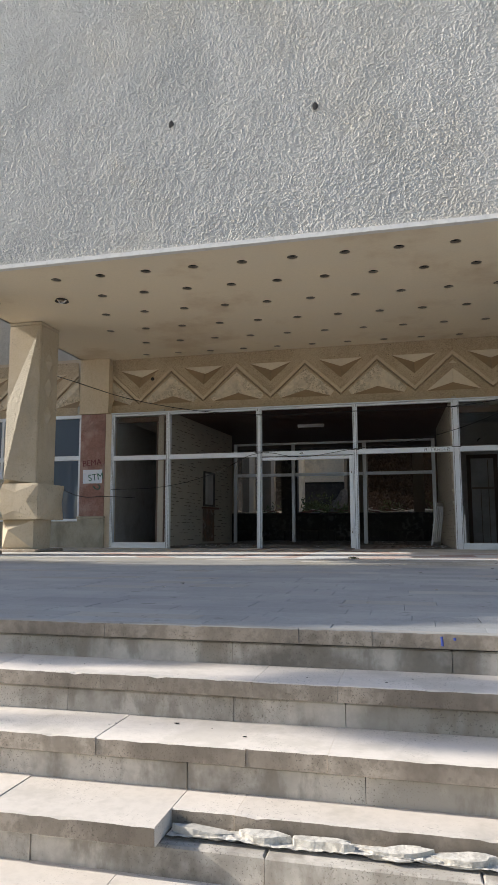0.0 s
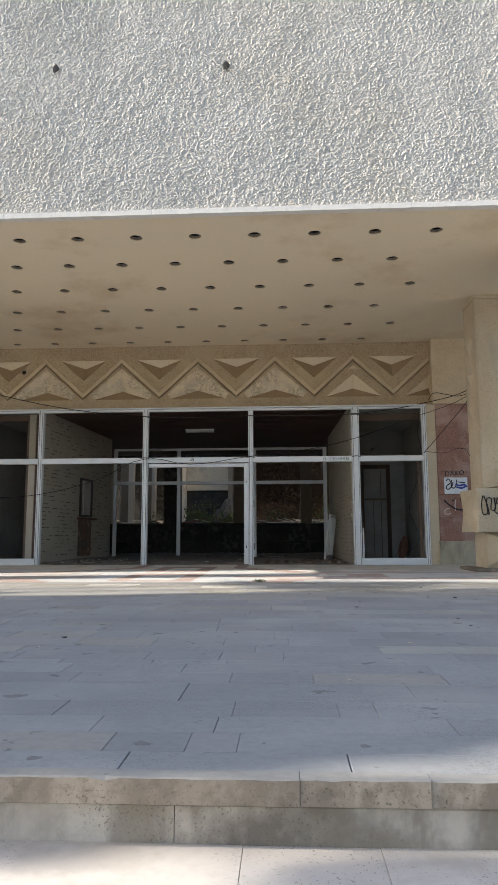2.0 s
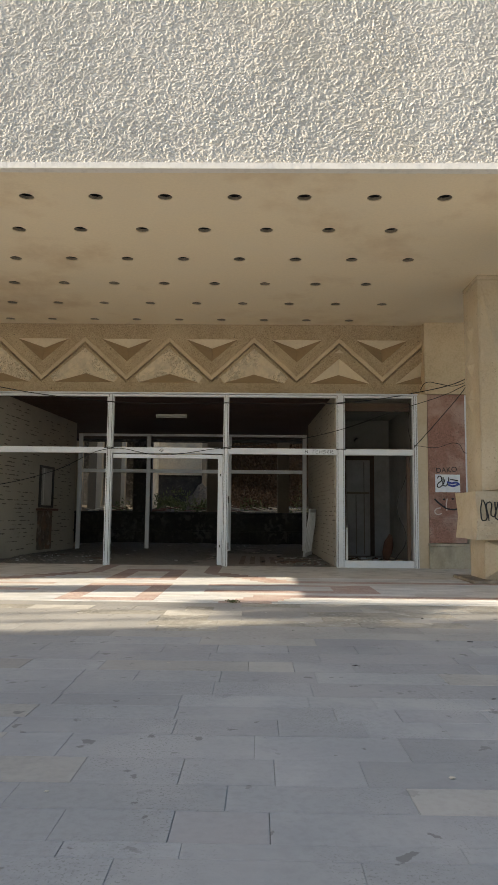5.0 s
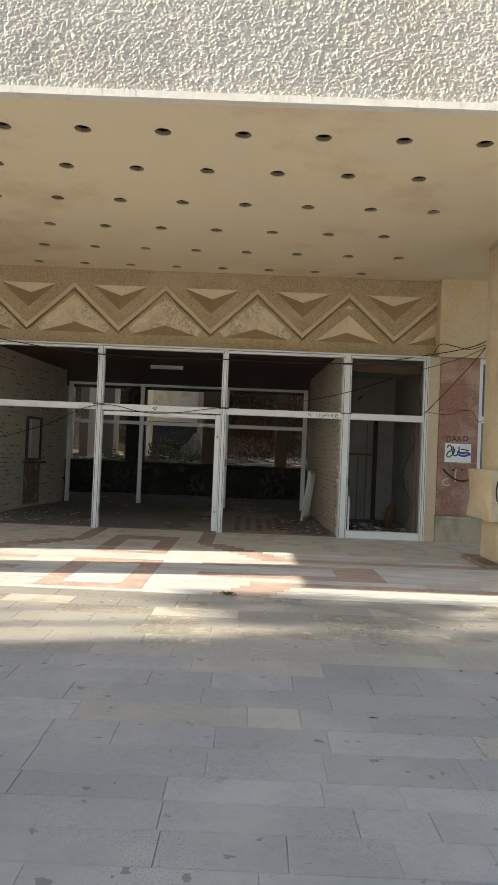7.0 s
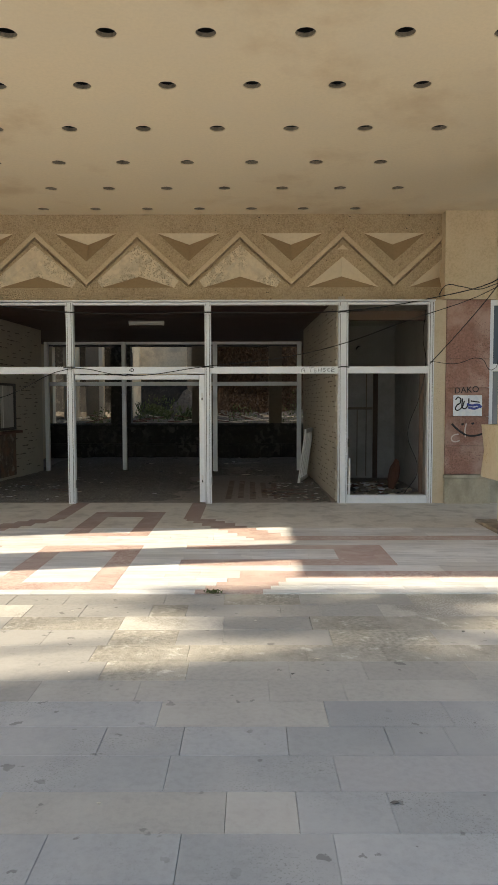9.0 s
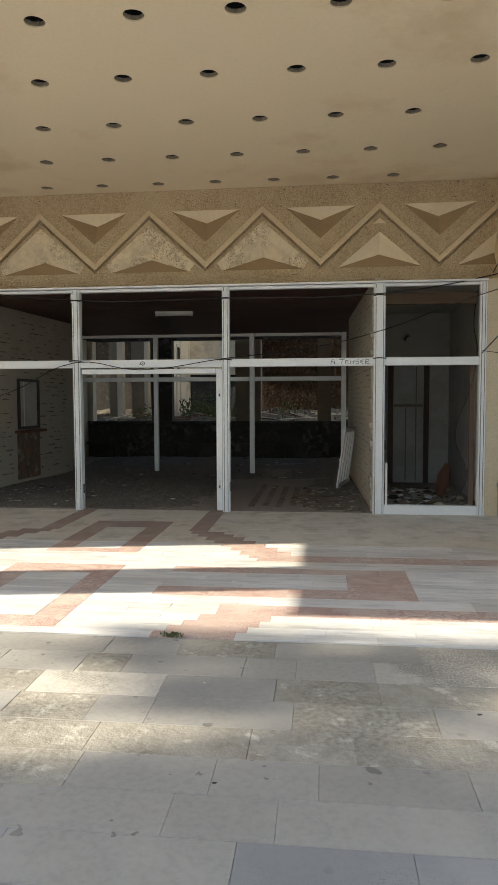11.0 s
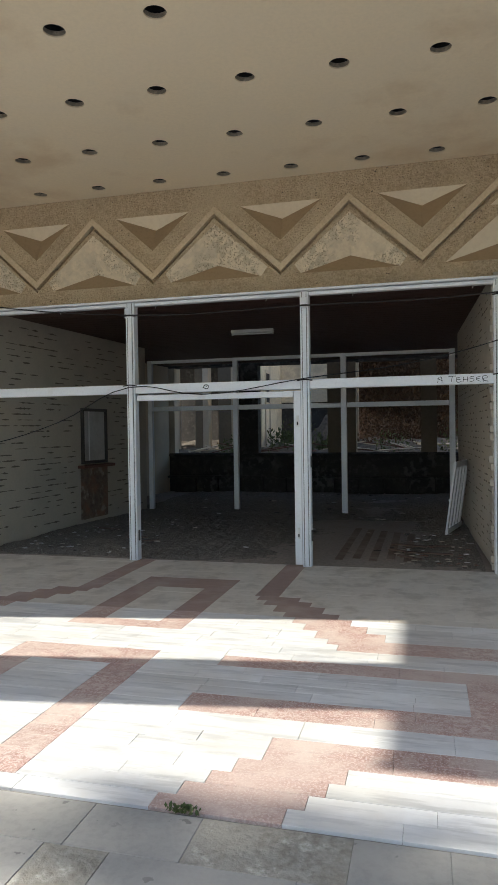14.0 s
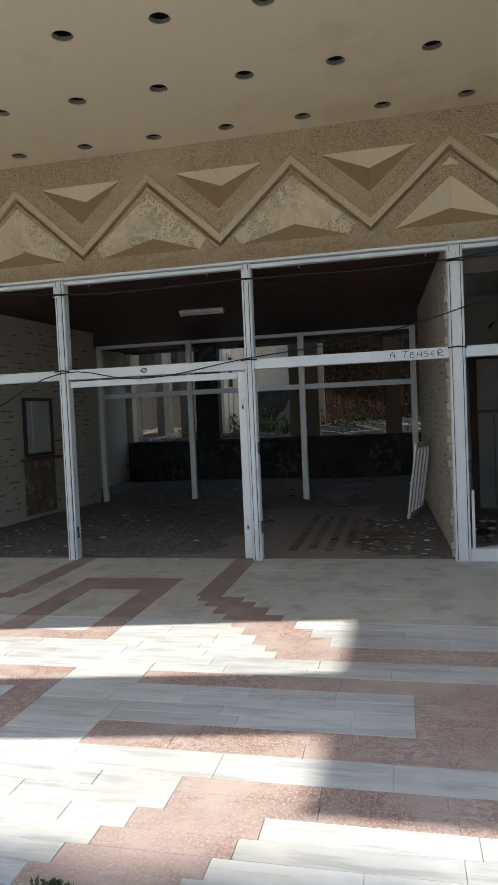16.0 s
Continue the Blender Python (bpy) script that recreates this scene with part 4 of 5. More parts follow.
def red(x, y):
    """Whether the inlay pattern of the marble floor is red at a place."""
    s = abs(x - X_MID)
    if -1.46 < y < 0.1:
        if 0.81 < s < 1.04:
            return True
    if -2.85 < y <= -1.46 and 0.81 + (-1.46 - y) * 0.72 < s and (s < 1.20 + (-1.46 - y) * 0.84 or y < -2.6):
        return True
    if s < 0.50 and -2.65 < y < -0.86 and not (s < 0.25 and -2.42 < y < -1.28):
        return True
    if 1.02 < s < 3.15 and -4.06 < y < -3.11 and not (s < 2.61 and -3.80 < y < -3.31):
        return True
    if s < 0.54 and -4.93 < y < -3.11 and not (s < 0.30 and -4.67 < y < -3.43):
        return True
    if -4.53 < y < -4.28 and s > 1.62:
        return True
    if y <= -4.53 and 1.56 - (-4.53 - y) * 0.70 < s < 2.07 - (-4.53 - y) * 0.55:
        return True
    return False


def plan_x(x):
    return x + 0.03 + 0.016 * x


def plan_y(y):
    return y - 0.075 * min(1.0, max(0.0, (-0.86 - y) / 2.2))


marble = structure(new("marble_floor"), "worn white marble floor inlaid with red marble bands", "floor")
planks = Pieces("marble_plank", marble)
rm = random.Random(5)
ROW_Y = [-5.03, -4.91, -4.79, -4.67, -4.53, -4.40, -4.28, -4.06, -3.93, -3.80, -3.67, -3.55, -3.43, -3.31, -3.11, -2.98, -2.85, -2.72, -2.60, -2.42, -2.25, -2.09, -1.95, -1.75, -1.60, -1.46, -1.28, -1.14, -1.0, -0.86, -0.68, -0.5, -0.31, -0.13, 0.05]
for a, b in zip(ROW_Y, ROW_Y[1:]):
    ym, x = 0.5 * (a + b), -9.0
    kinds = (M_MARBLE, M_REDMARBLE) if b < -2.05 else (M_MARBLEDUST, M_REDDUST)
    runs, cur, start = [], red(-9.0, ym), -9.0
    while x < 7.0:
        x += 0.01
        if red(x, ym) != cur:
            runs.append((start, x, cur))
            start, cur = x, not cur
    runs.append((start, 7.0, cur))
    gap = 0.0009 if b < -2.05 else 0.0005
    for s0, s1, is_red in runs:
        cs = cuts(s0, s1, 0.38, 0.8, (), rm)
        for p, q in zip(cs, cs[1:]):
            near = -1.75 < p < 2.2 and a < -1.2
            planks.add((plan_x(p) + gap, plan_x(q) - gap, plan_y(a) + gap, plan_y(b) - gap, -0.04, rm.uniform(-0.0008, 0.0008) + 0.001), kinds[is_red], near, 0.0006, 0.0012 if b < -2.05 else 0.0005)
planks.finish("white and red marble planks of the wider floor")

# steps: tread slabs with an overhang on set-back riser slabs
stairs = structure(new("stairs"), "worn grey stone steps up to the terrace, one tread broken", "stairs")
treads, risers = Pieces("tread_slab", stairs), Pieces("riser_slab", stairs)
rs = random.Random(3)
TJ = [(-0.16, 0.734, 1.041, 1.68), (-0.048, 0.597, 0.924, 1.73), (0.072, 0.634, 0.921, 1.63), (0.414, 0.63), (), ()]
RJ = [(0.43, 1.36), (-0.21, 0.51, 0.95), (0.41, 1.04), (-0.04,), (0.61, 1.31), ()]
for k, y in enumerate(STEPS_Y):
    z = -RISE * k
    back = PAVE_Y[0] if k == 0 else STEPS_Y[k - 1] + 0.03
    cs = cuts(-16, 14, 0.55, 0.95, TJ[k], rs)
    for p, q in zip(cs, cs[1:]):
        y0 = y - 0.025
        if k == 3 and 0.40 < p < 1.9:
            y0 = -12.665
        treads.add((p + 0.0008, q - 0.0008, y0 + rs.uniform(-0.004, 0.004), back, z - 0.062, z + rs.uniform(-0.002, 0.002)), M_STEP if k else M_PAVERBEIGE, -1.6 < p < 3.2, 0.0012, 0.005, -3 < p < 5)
    cs = cuts(-16, 14, 0.55, 1.0, RJ[k], rs)
    for p, q in zip(cs, cs[1:]):
        risers.add((p + 0.0012, q - 0.0012, y + 0.018 + rs.uniform(-0.004, 0.004), back + 0.01, z - RISE - 0.003, z - 0.073), M_RISER, -1.6 < p < 3.2, 0.0, 0.006)
treads.finish("stone tread slabs of the wide steps")
risers.finish("stone riser slabs of the wide steps")
for k, y in enumerate(STEPS_Y):
    wall("step_core_%d" % k, (-16, 14, y + 0.08, y + 0.6, -0.988, -RISE * k - 0.07), M_JOINT, "mortar core of the steps", "step")


def lump(bm, c, size, r, flat=0.6, sub=2):
    """One broken stone: an uneven low polyhedron."""
    g = bmesh.ops.create_icosphere(bm, subdivisions=sub, radius=1)
    off = Vector((r.uniform(0, 50), 0, 0))
    rot = Euler((r.uniform(0, 6), r.uniform(0, 6), r.uniform(0, 6))).to_matrix()
    for v in g["verts"]:
        p = rot @ v.co
        k = 0.85 + 0.35 * noise.noise(v.co * 1.6 + off) + (0.1 if sub > 1 else 0.8) * r.random()
        v.co = Vector(c) + Vector((p.x * size[0] * k, p.y * size[1] * k, p.z * size[2] * k * flat))


def rubble_bed():
    def place(i, j):
        x, y = 0.42 + 1.72 * i / 200, -12.728 + 0.072 * j / 16
        k = min(1.0, max(0.0, 0.5 + 4 * noise.noise(Vector((x * 5, y * 9, 0)))))
        z = -0.553 + 0.006 * k + 0.004 * noise.noise(Vector((x * 34, y * 34, 5))) + 0.0025 * noise.noise(Vector((x * 90, y * 90, 5)))
        return (x, y, z)
    return new("mortar_bed", grid_mesh("mortar_bed", 200, 16, place, M_RUBBLE))


bed = rubble_bed()
tagged(bed, "crumbled white mortar bed of the broken stone tread", "rubble")
rb = random.Random(21)
for k in range(20):
    bm = bmesh.new()
    x, y = rb.uniform(0.49, 1.95), rb.uniform(-12.72, -12.675)
    s = rb.uniform(0.01, 0.04)
    lump(bm, (0, 0, 0), (s * 1.6, s * 0.8, s * 0.35), rb)
    ob = link("mortar_lump", bm, M_RUBBLE if k % 4 else M_STEP)
    ob.location = (x, y, -0.552)
    tagged(ob, "broken whitish lump of mortar on the damaged step", "rubble", "broken step rubble")


for k in range(7):
    bm = bmesh.new()
    n, L, W = 13, rb.uniform(0.075, 0.115), rb.uniform(0.027, 0.034)
    ring = [(L * math.cos(a) * rb.uniform(0.6, 1.15), W * math.sin(a) * rb.uniform(0.6, 1.1)) for a in (2 * math.pi * i / n for i in range(n))]
    h = rb.uniform(0.008, 0.016)
    top = [bm.verts.new((p * 0.985, q * 0.98, h + rb.uniform(-0.003, 0.003))) for p, q in ring]
    low = [bm.verts.new((p, q, -0.012)) for p, q in ring]
    bm.faces.new(top)
    for i in range(n):
        bm.faces.new((low[i], low[(i + 1) % n], top[(i + 1) % n], top[i]))
    ob = link("mortar_slab", bm, M_RUBBLE)
    ob.matrix_world = pose(0.53 + 0.205 * k + rb.uniform(-0.02, 0.02), rb.uniform(-12.70, -12.69), -0.545, rb.uniform(-4, 4), rb.uniform(-4, 4), rb.uniform(-5, 5))
    tagged(ob, "flat broken piece of whitish mortar on the damaged step", "rubble", "broken step rubble")


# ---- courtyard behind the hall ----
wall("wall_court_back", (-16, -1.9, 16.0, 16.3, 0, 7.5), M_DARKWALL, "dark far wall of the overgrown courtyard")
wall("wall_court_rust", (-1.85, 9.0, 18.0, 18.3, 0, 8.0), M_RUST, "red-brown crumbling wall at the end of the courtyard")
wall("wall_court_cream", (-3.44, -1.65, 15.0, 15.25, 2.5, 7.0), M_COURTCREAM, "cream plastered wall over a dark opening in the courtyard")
# a near-black sheet gives the opening its shade by colour
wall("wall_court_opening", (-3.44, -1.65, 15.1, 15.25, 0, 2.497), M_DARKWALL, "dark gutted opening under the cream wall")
wall("wall_court_side", (-3.62, -3.445, 12.2, 15.3, 0, 7.0), M_COURTCREAM, "cream plastered side wall of the courtyard")
slot = structure(new("window_4"), "narrow dark window slot in the cream courtyard wall", "window")
# black sheet for the dark inside the slot
boxpart("pane", (-3.443, -3.438, 12.75, 13.25, 2.45, 3.35), M_BLACK, slot, bevel=0)
for d in ((-3.443, -3.415, 12.65, 12.748, 0.9, 3.45), (-3.443, -3.415, 13.252, 13.35, 0.9, 3.45), (-3.443, -3.415, 12.75, 13.25, 3.352, 3.45)):
    boxpart("window_frame", d, M_LIGHTWALL, slot)
wall("wall_court_grey", (-1.62, -0.75, 14.4, 14.6, 0, 6.5), M_DIMPLASTER, "grey plastered wall stump in the courtyard")
for x0, x1, y, mt in ((-6.28, -6.08, 12.0, M_LIGHTWALL), (-5.72, -5.30, 12.6, M_DIMPLASTER), (-5.26, -5.06, 12.0, M_LIGHTWALL), (-4.92, -4.42, 12.5, M_DIMPLASTER), (-4.38, -4.24, 12.1, M_LIGHTWALL), (-3.98, -3.66, 12.7, M_DIMPLASTER)):
    p = empty("courtyard_pillar", "pale weathered rectangular plaster pillar standing in the rubble", "pillar", 0.5 * (x0 + x1), y, 0, "courtyard pillars")
    h = 0.5 * (x1 - x0)
    bm = bmesh.new()
    box(bm, -h, h, 0, 0.3, 0.55, 6.5)
    bevel_all(bm, 0.015)
    part("shaft", bm, mt, p)
    boxpart("base_block", (-h - 0.03, h + 0.03, -0.03, 0.33, 0.3, 0.549), mt, p)
# unseen slab, added only to darken the courtyard behind the pillars
wall("courtyard_roof", (-11, -3.7, 12.0, 16.0, 5.2, 5.4), M_DARKWALL, "broken roof slab over the courtyard gallery", "roof")


def mound():
    def place(i, j):
        x, y = -7.5 + 11.5 * i / 70, 9.36 + 8.0 * j / 48
        z = 0.80 + 0.35 * min(1, (y - 9.3) / 5) + 0.22 * noise.noise(Vector((x * 0.9, y * 0.9, 2))) + 0.08 * noise.noise(Vector((x * 4, y * 4, 3)))
        return (x, y, z)
    return new("rubble_ground", grid_mesh("rubble_ground", 70, 48, place, M_SOIL))


def rubble_slope():
    def place(i, j):
        x, y = -2.9 + 2.4 * i / 36, 11.6 + 2.8 * j / 40
        h = math.exp(-((x + 1.45) / 0.75) ** 2 - ((y - 13.2) / 1.0) ** 2)
        return (x, y, 0.75 + 1.25 * h + 0.16 * noise.noise(Vector((x * 4, y * 4, 6))) + 0.07 * noise.noise(Vector((x * 11, y * 11, 6))))
    return new("rubble_heap", grid_mesh("rubble_heap", 36, 40, place, M_SOIL))


structure(rubble_slope(), "steep heap of dark rubble against the courtyard wall", "ground")
structure(mound(), "heaped rubble and soil filling the courtyard", "ground")


def leaf_cloud(name, centre, radii, count, size, material, seed, gap=0.0, parent=None, bare=None):
    """A crown of small bent leaf clumps, scattered through an uneven ellipsoid with gaps."""
    r = random.Random(seed)
    vs, fs = [], []
    made = 0
    while made < count:
        p = Vector((r.gauss(0, 0.5), r.gauss(0, 0.5), r.gauss(0, 0.5)))
        if p.length > 1.15:
            continue
        w = Vector((p.x * radii[0], p.y * radii[1], p.z * radii[2]))
        if noise.noise(w * 0.42 + Vector((seed, 0, 0))) < gap or p.length > 0.85 + 0.3 * noise.noise(w * 0.8 + Vector((0, seed, 0))):
            made += 0.12
            continue
        if bare and bare(w):
            continue
        q = Vector(centre) + w
        e = Euler((r.uniform(0, 6.3), r.uniform(0, 6.3), r.uniform(0, 6.3))).to_matrix()
        s = size * r.uniform(0.6, 1.4)
        n = len(vs)
        vs += [tuple(q + e @ Vector(c)) for c in ((-s, 0, 0), (0, -s * 0.45, s * 0.15), (s, 0, 0), (0, s * 0.45, s * 0.15))]
        fs += [(n, n + 1, n + 2), (n, n + 2, n + 3)]
        made += 1
    me = bpy.data.meshes.new(name)
    me.from_pydata(vs, [], fs)
    me.materials.append(material)
    ob = new(name, me)
    ob.parent = parent
    return ob


def tree(x, y, z, top, radii, count, seed, gap=-0.05, label="tall leafy tree beside the terrace", lean=0.0, bare=None):
    t = empty("tree", label, "tree", x, y, z, "trees round the forecourt")
    r = random.Random(seed)
    bm = bmesh.new()

    def limb(p0, p1, r0, r1):
        d = (p1 - p0).normalized()
        sd = d.orthogonal().normalized()
        up = d.cross(sd)
        rings = []
        for k in range(5):
            c = p0.lerp(p1, k / 4) + Vector((noise.noise(p0 * 3 + Vector((k, 0, 0))), noise.noise(p1 * 3 + Vector((0, k, 0))), 0)) * 0.12 * (k > 0)
            rr = r0 + (r1 - r0) * k / 4
            rings.append([bm.verts.new(c + (sd * math.cos(a) + up * math.sin(a)) * rr) for a in (2 * math.pi * i / 8 for i in range(8))])
        for a, b in zip(rings, rings[1:]):
            for i in range(8):
                bm.faces.new((a[i], a[(i + 1) % 8], b[(i + 1) % 8], b[i]))
    crown = Vector((lean, 0, top - z))
    fork = crown * 0.5
    girth = min(1.0, 0.08 + radii[0] / 3.0)
    limb(Vector((0, 0, -0.1)), fork, 0.26 * girth, 0.17 * girth)
    limb(fork, crown + Vector((0, 0, radii[2] * 0.5)), 0.17 * girth, 0.04 * girth)
    for k in range(7):
        a = k * 2.4
        e = crown + Vector((math.cos(a) * radii[0] * 0.65, math.sin(a) * radii[1] * 0.65, r.uniform(-0.4, 0.6) * radii[2]))
        limb(fork.lerp(crown, r.uniform(0, 0.7)), e, 0.09 * girth, 0.02 * girth)
    part("trunk", bm, M_BARK, t)
    leaf_cloud("crown", crown, radii, count, 0.22, M_LEAF, seed, gap, t, bare)
    return t


# unseen trees, placed to shade terrace and steps, and to stand round the forecourt
# this crown is trimmed to shape the edge of its shade
tree(-13.2, -11.80, -0.99, 7.9, (3.4, 2.78, 3.6), 13000, 4, -0.12, bare=lambda w: w.y + 0.27 * w.z < -2.43 + max(0.0, w.x + 1.7 * w.z - 0.55))
tree(-21.5, -10.3, -0.99, 12.0, (3.4, 2.1, 4.4), 3300, 9, 0.2)
tree(-19.9, -15.05, -0.99, 9.2, (1.1, 0.6, 0.9), 2000, 17, -0.1)
# added only for a patch of shade on one tread
tree(-11.1, -14.12, -0.99, 7.0, (0.22, 0.14, 0.16), 260, 23, -0.4, "slender young tree before the steps")
far = tree(-14, -38, -0.99, 7.0, (5.0, 4.0, 4.2), 9000, 31, -0.1, "broad leafy tree across the forecourt")
for k, (x, y, a) in enumerate(((-3, -44, 1.0), (9, -40, 2.2), (20, -37, 4.0), (-27, -36, 5.0), (30, -30, 0.4))):
    copy_thing(far, pose(x, y, -0.99, 0, 0, math.degrees(a)))

# weeds and dry growth in the courtyard
for k, (x, y, z, rad, n, mt) in enumerate((
        (-2.3, 12.4, 1.45, (0.85, 0.5, 0.55), 1100, M_LEAF), (-1.5, 11.9, 1.3, (0.5, 0.4, 0.45), 500, M_LEAF), (-2.7, 10.6, 1.45, (0.30, 0.3, 0.8), 130, M_LEAF), (-1.9, 12.2, 1.25, (1.0, 0.6, 0.5), 240, M_LEAF), (0.4, 13.2, 1.5, (1.6, 0.9, 0.6), 1100, M_DRYLEAF),
        (0.9, 17.5, 3.5, (3.4, 0.6, 3.4), 17000, M_DRYLEAF), (-0.9, 17.5, 4.2, (1.7, 0.5, 3.0), 8000, M_DRYLEAF), (-2.2, 11.0, 1.35, (0.8, 0.4, 0.7), 260, M_LEAF), (-4.2, 11.3, 1.2, (0.7, 0.4, 0.5), 200, M_LEAF), (2.0, 11.2, 1.35, (0.5, 0.4, 0.9), 190, M_LEAF), (0.2, 11.4, 1.25, (1.1, 0.4, 0.5), 200, M_LEAF))):
    b = leaf_cloud("weed_bush", (0, 0, 0), rad, n, 0.065 if k in (5, 6) else 0.05, mt, 40 + k, -0.25 if k in (5, 6) else -0.02)
    b.location = (x, y, z - 0.1)
    tagged(b, "green weeds growing in the courtyard rubble" if mt is M_LEAF else "dry brown creeper on the courtyard rubble", "bush", "courtyard weeds")

rd = random.Random(77)
for k in range(30):
    bm = bmesh.new()
    L = rd.uniform(0.4, 1.5)
    box(bm, -L / 2, L / 2, -0.03, 0.03, -0.012, 0.012)
    ob = link("broken_board", bm, M_LIGHTWALL if k % 3 else M_BROWNWOOD)
    x, y = rd.uniform(-5, 2.4), rd.uniform(9.5, 12)
    ob.matrix_world = pose(x, y, 1.02 + 0.06 * (y - 9.4), rd.uniform(-12, 12), rd.uniform(-12, 12), rd.uniform(-50, 50))
    tagged(ob, "splintered board lying on the courtyard rubble", "board", "courtyard boards")

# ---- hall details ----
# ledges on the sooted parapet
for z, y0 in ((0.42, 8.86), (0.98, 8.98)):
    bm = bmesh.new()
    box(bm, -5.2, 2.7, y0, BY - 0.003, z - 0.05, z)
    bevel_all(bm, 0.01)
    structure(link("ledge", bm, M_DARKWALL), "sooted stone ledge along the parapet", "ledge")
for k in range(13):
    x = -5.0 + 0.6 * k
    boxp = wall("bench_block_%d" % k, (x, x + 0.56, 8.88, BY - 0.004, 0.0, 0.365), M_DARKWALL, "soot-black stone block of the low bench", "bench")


def wall_dashes(name, p0, p1, side, count, lo, hi, seed, z0=0.15, z1=3.15, skip=None):
    """Dark weathered joints between the bricks: thin uneven inlays a little proud of the wall."""
    r = random.Random(seed)
    d = (Vector((*p1, 0)) - Vector((*p0, 0)))
    L = d.length
    d.normalize()
    n = Vector((d.y, -d.x, 0)) * side
    bm = bmesh.new()
    for k in range(count):
        s, z, l = r.uniform(0.1, L - 0.4), round(r.uniform(z0, z1) / 0.085) * 0.085, r.uniform(lo, hi)
        if skip and skip(s, z):
            continue
        h = r.uniform(0.008, 0.019)
        a = Vector((*p0, 0)) + d * s
        steps = 4
        top, bot = [], []
        for q in range(steps + 1):
            c = a + d * (l * q / steps) + n * 0.003
            e = h * (1 - 0.75 * abs(q / steps - 0.5) * 2) * r.uniform(0.6, 1.1)
            top.append(bm.verts.new((c.x, c.y, z + e)))
            bot.append(bm.verts.new((c.x, c.y, z - e * 0.8 + r.uniform(-0.004, 0.004))))
        for q in range(steps):
            bm.faces.new((bot[q], bot[q + 1], top[q + 1], top[q]))
    ob = link(name, bm, M_DASH)
    return tagged(ob, "dark gouged joints in the pale brick wall", "brick joints", kind="stuff")


wall_dashes("brick_joints_west", *LW, 1, 420, 0.08, 0.26, 1, skip=lambda s, z: 2.3 < s < 3.3 and z < 2.1)
wall_dashes("brick_joints_east", *RW, -1, 460, 0.06, 0.22, 2)
# ragged brick edge of the east wall beside the post
re_ = random.Random(12)
edge = structure(new("brick_edge"), "ragged whitewashed brick ends of the hall wall", "wall edge")
for k in range(38):
    z = 0.02 + k * 0.084
    w = re_.uniform(0.0, 0.035)
    bm = bmesh.new()
    box(bm, 2.075 - w, 2.205, 0.073, 0.079 + re_.uniform(0.0, 0.02), z, z + 0.07)
    part("brick", bm, M_INBRICK, edge)

# ticket window in the west wall
DW = (Vector((*LW[1], 0)) - Vector((*LW[0], 0))).normalized()


def on_west(s, off=0.0):
    p = Vector((*LW[0], 0)) + DW * s + Vector((DW.y, -DW.x, 0)) * off
    return p


ang = math.degrees(math.atan2(DW.y, DW.x))
tw = structure(new("window_3"), "small ticket window with a dark frame in the brick wall", "window")
tw.matrix_world = Matrix.Translation(on_west(2.55)) @ pose(0, 0, 0, 0, 0, ang)
for nm, dims, mt, lab in (
        ("window_frame", (0, 0.05, -0.05, -0.002, 1.05, 2.0), M_DARKMETAL, ""), ("window_frame", (0.75, 0.80, -0.05, -0.002, 1.05, 2.0), M_DARKMETAL, ""),
        ("window_frame", (0.052, 0.748, -0.05, -0.002, 1.95, 2.0), M_DARKMETAL, ""), ("window_frame", (0.052, 0.748, -0.05, -0.002, 1.05, 1.10), M_DARKMETAL, ""),
        ("pane", (0.052, 0.748, -0.015, -0.006, 1.102, 1.948), M_INPLASTER, "dusty grey pane"), ("divider", (0.22, 0.245, -0.03, -0.016, 1.102, 1.948), M_LAMPWHITE, ""),
        ("window_sill", (-0.1, 0.9, -0.14, -0.002, 0.98, 1.03), M_BROWNWOOD, "broken wooden counter board"),
        ("lower_panel", (-0.03, 0.83, -0.02, -0.004, 0.10, 0.975), M_BAREBRICK, "crumbled bare brick patch under the counter")):
    ob = boxpart(nm, dims, mt, tw, lab)

# worn inlay bands of the hall floor
M_INLAY = mat("dirty_brown_marble", (0.19, 0.135, 0.11), 0.85, [(18, (0.13, 0.095, 0.08), 0.6, 0.42, 0.68)], [(2.5, (0.27, 0.235, 0.20), 0.75, 0.45, 0.62)], [(40, 0.3, 0.005)])
for k in range(5):
    x = 0.28 + 0.205 * k
    bm = bmesh.new()
    box(bm, x, x + 0.10, 0.45 + 0.12 * (k % 2), 3.1 - 0.12 * k, 0.0005, 0.0035)
    structure(link("floor_inlay", bm, M_INLAY), "dusty red marble band in the hall floor", "floor")

# tube lamp under the hall ceiling
lamp = empty("tube_lamp", "dead white fluorescent tube lamp under the board ceiling", "ceiling lamp", -1.42, 3.25, CEIL)
boxpart("housing", (-0.36, 0.36, -0.05, 0.05, -0.055, -0.001), M_LAMPWHITE, lamp)
bm = bmesh.new()
bmesh.ops.create_cone(bm, cap_ends=True, segments=10, radius1=0.014, radius2=0.014, depth=0.66, matrix=pose(0, -0.0, -0.072, 0, 90, 0))
part("tube", bm, M_LAMPWHITE, lamp)
for s in (-1, 1):
    boxpart("socket", (s * 0.345 - 0.012, s * 0.345 + 0.012, -0.02, 0.02, -0.092, -0.056), M_LAMPWHITE, lamp)
# bare wire ends hanging from the ceiling
for x in (-1.95, -0.5, 0.55, 1.9, -3.3):
    w = tube("wire_end", [(x, 0.35, CEIL), (x + 0.01, 0.34, CEIL - 0.06), (x - 0.005, 0.35, CEIL - 0.11)], 0.006, M_LAMPWHITE)
    tagged(w, "short bare wire end hanging from the ceiling", "wire", "wire ends")

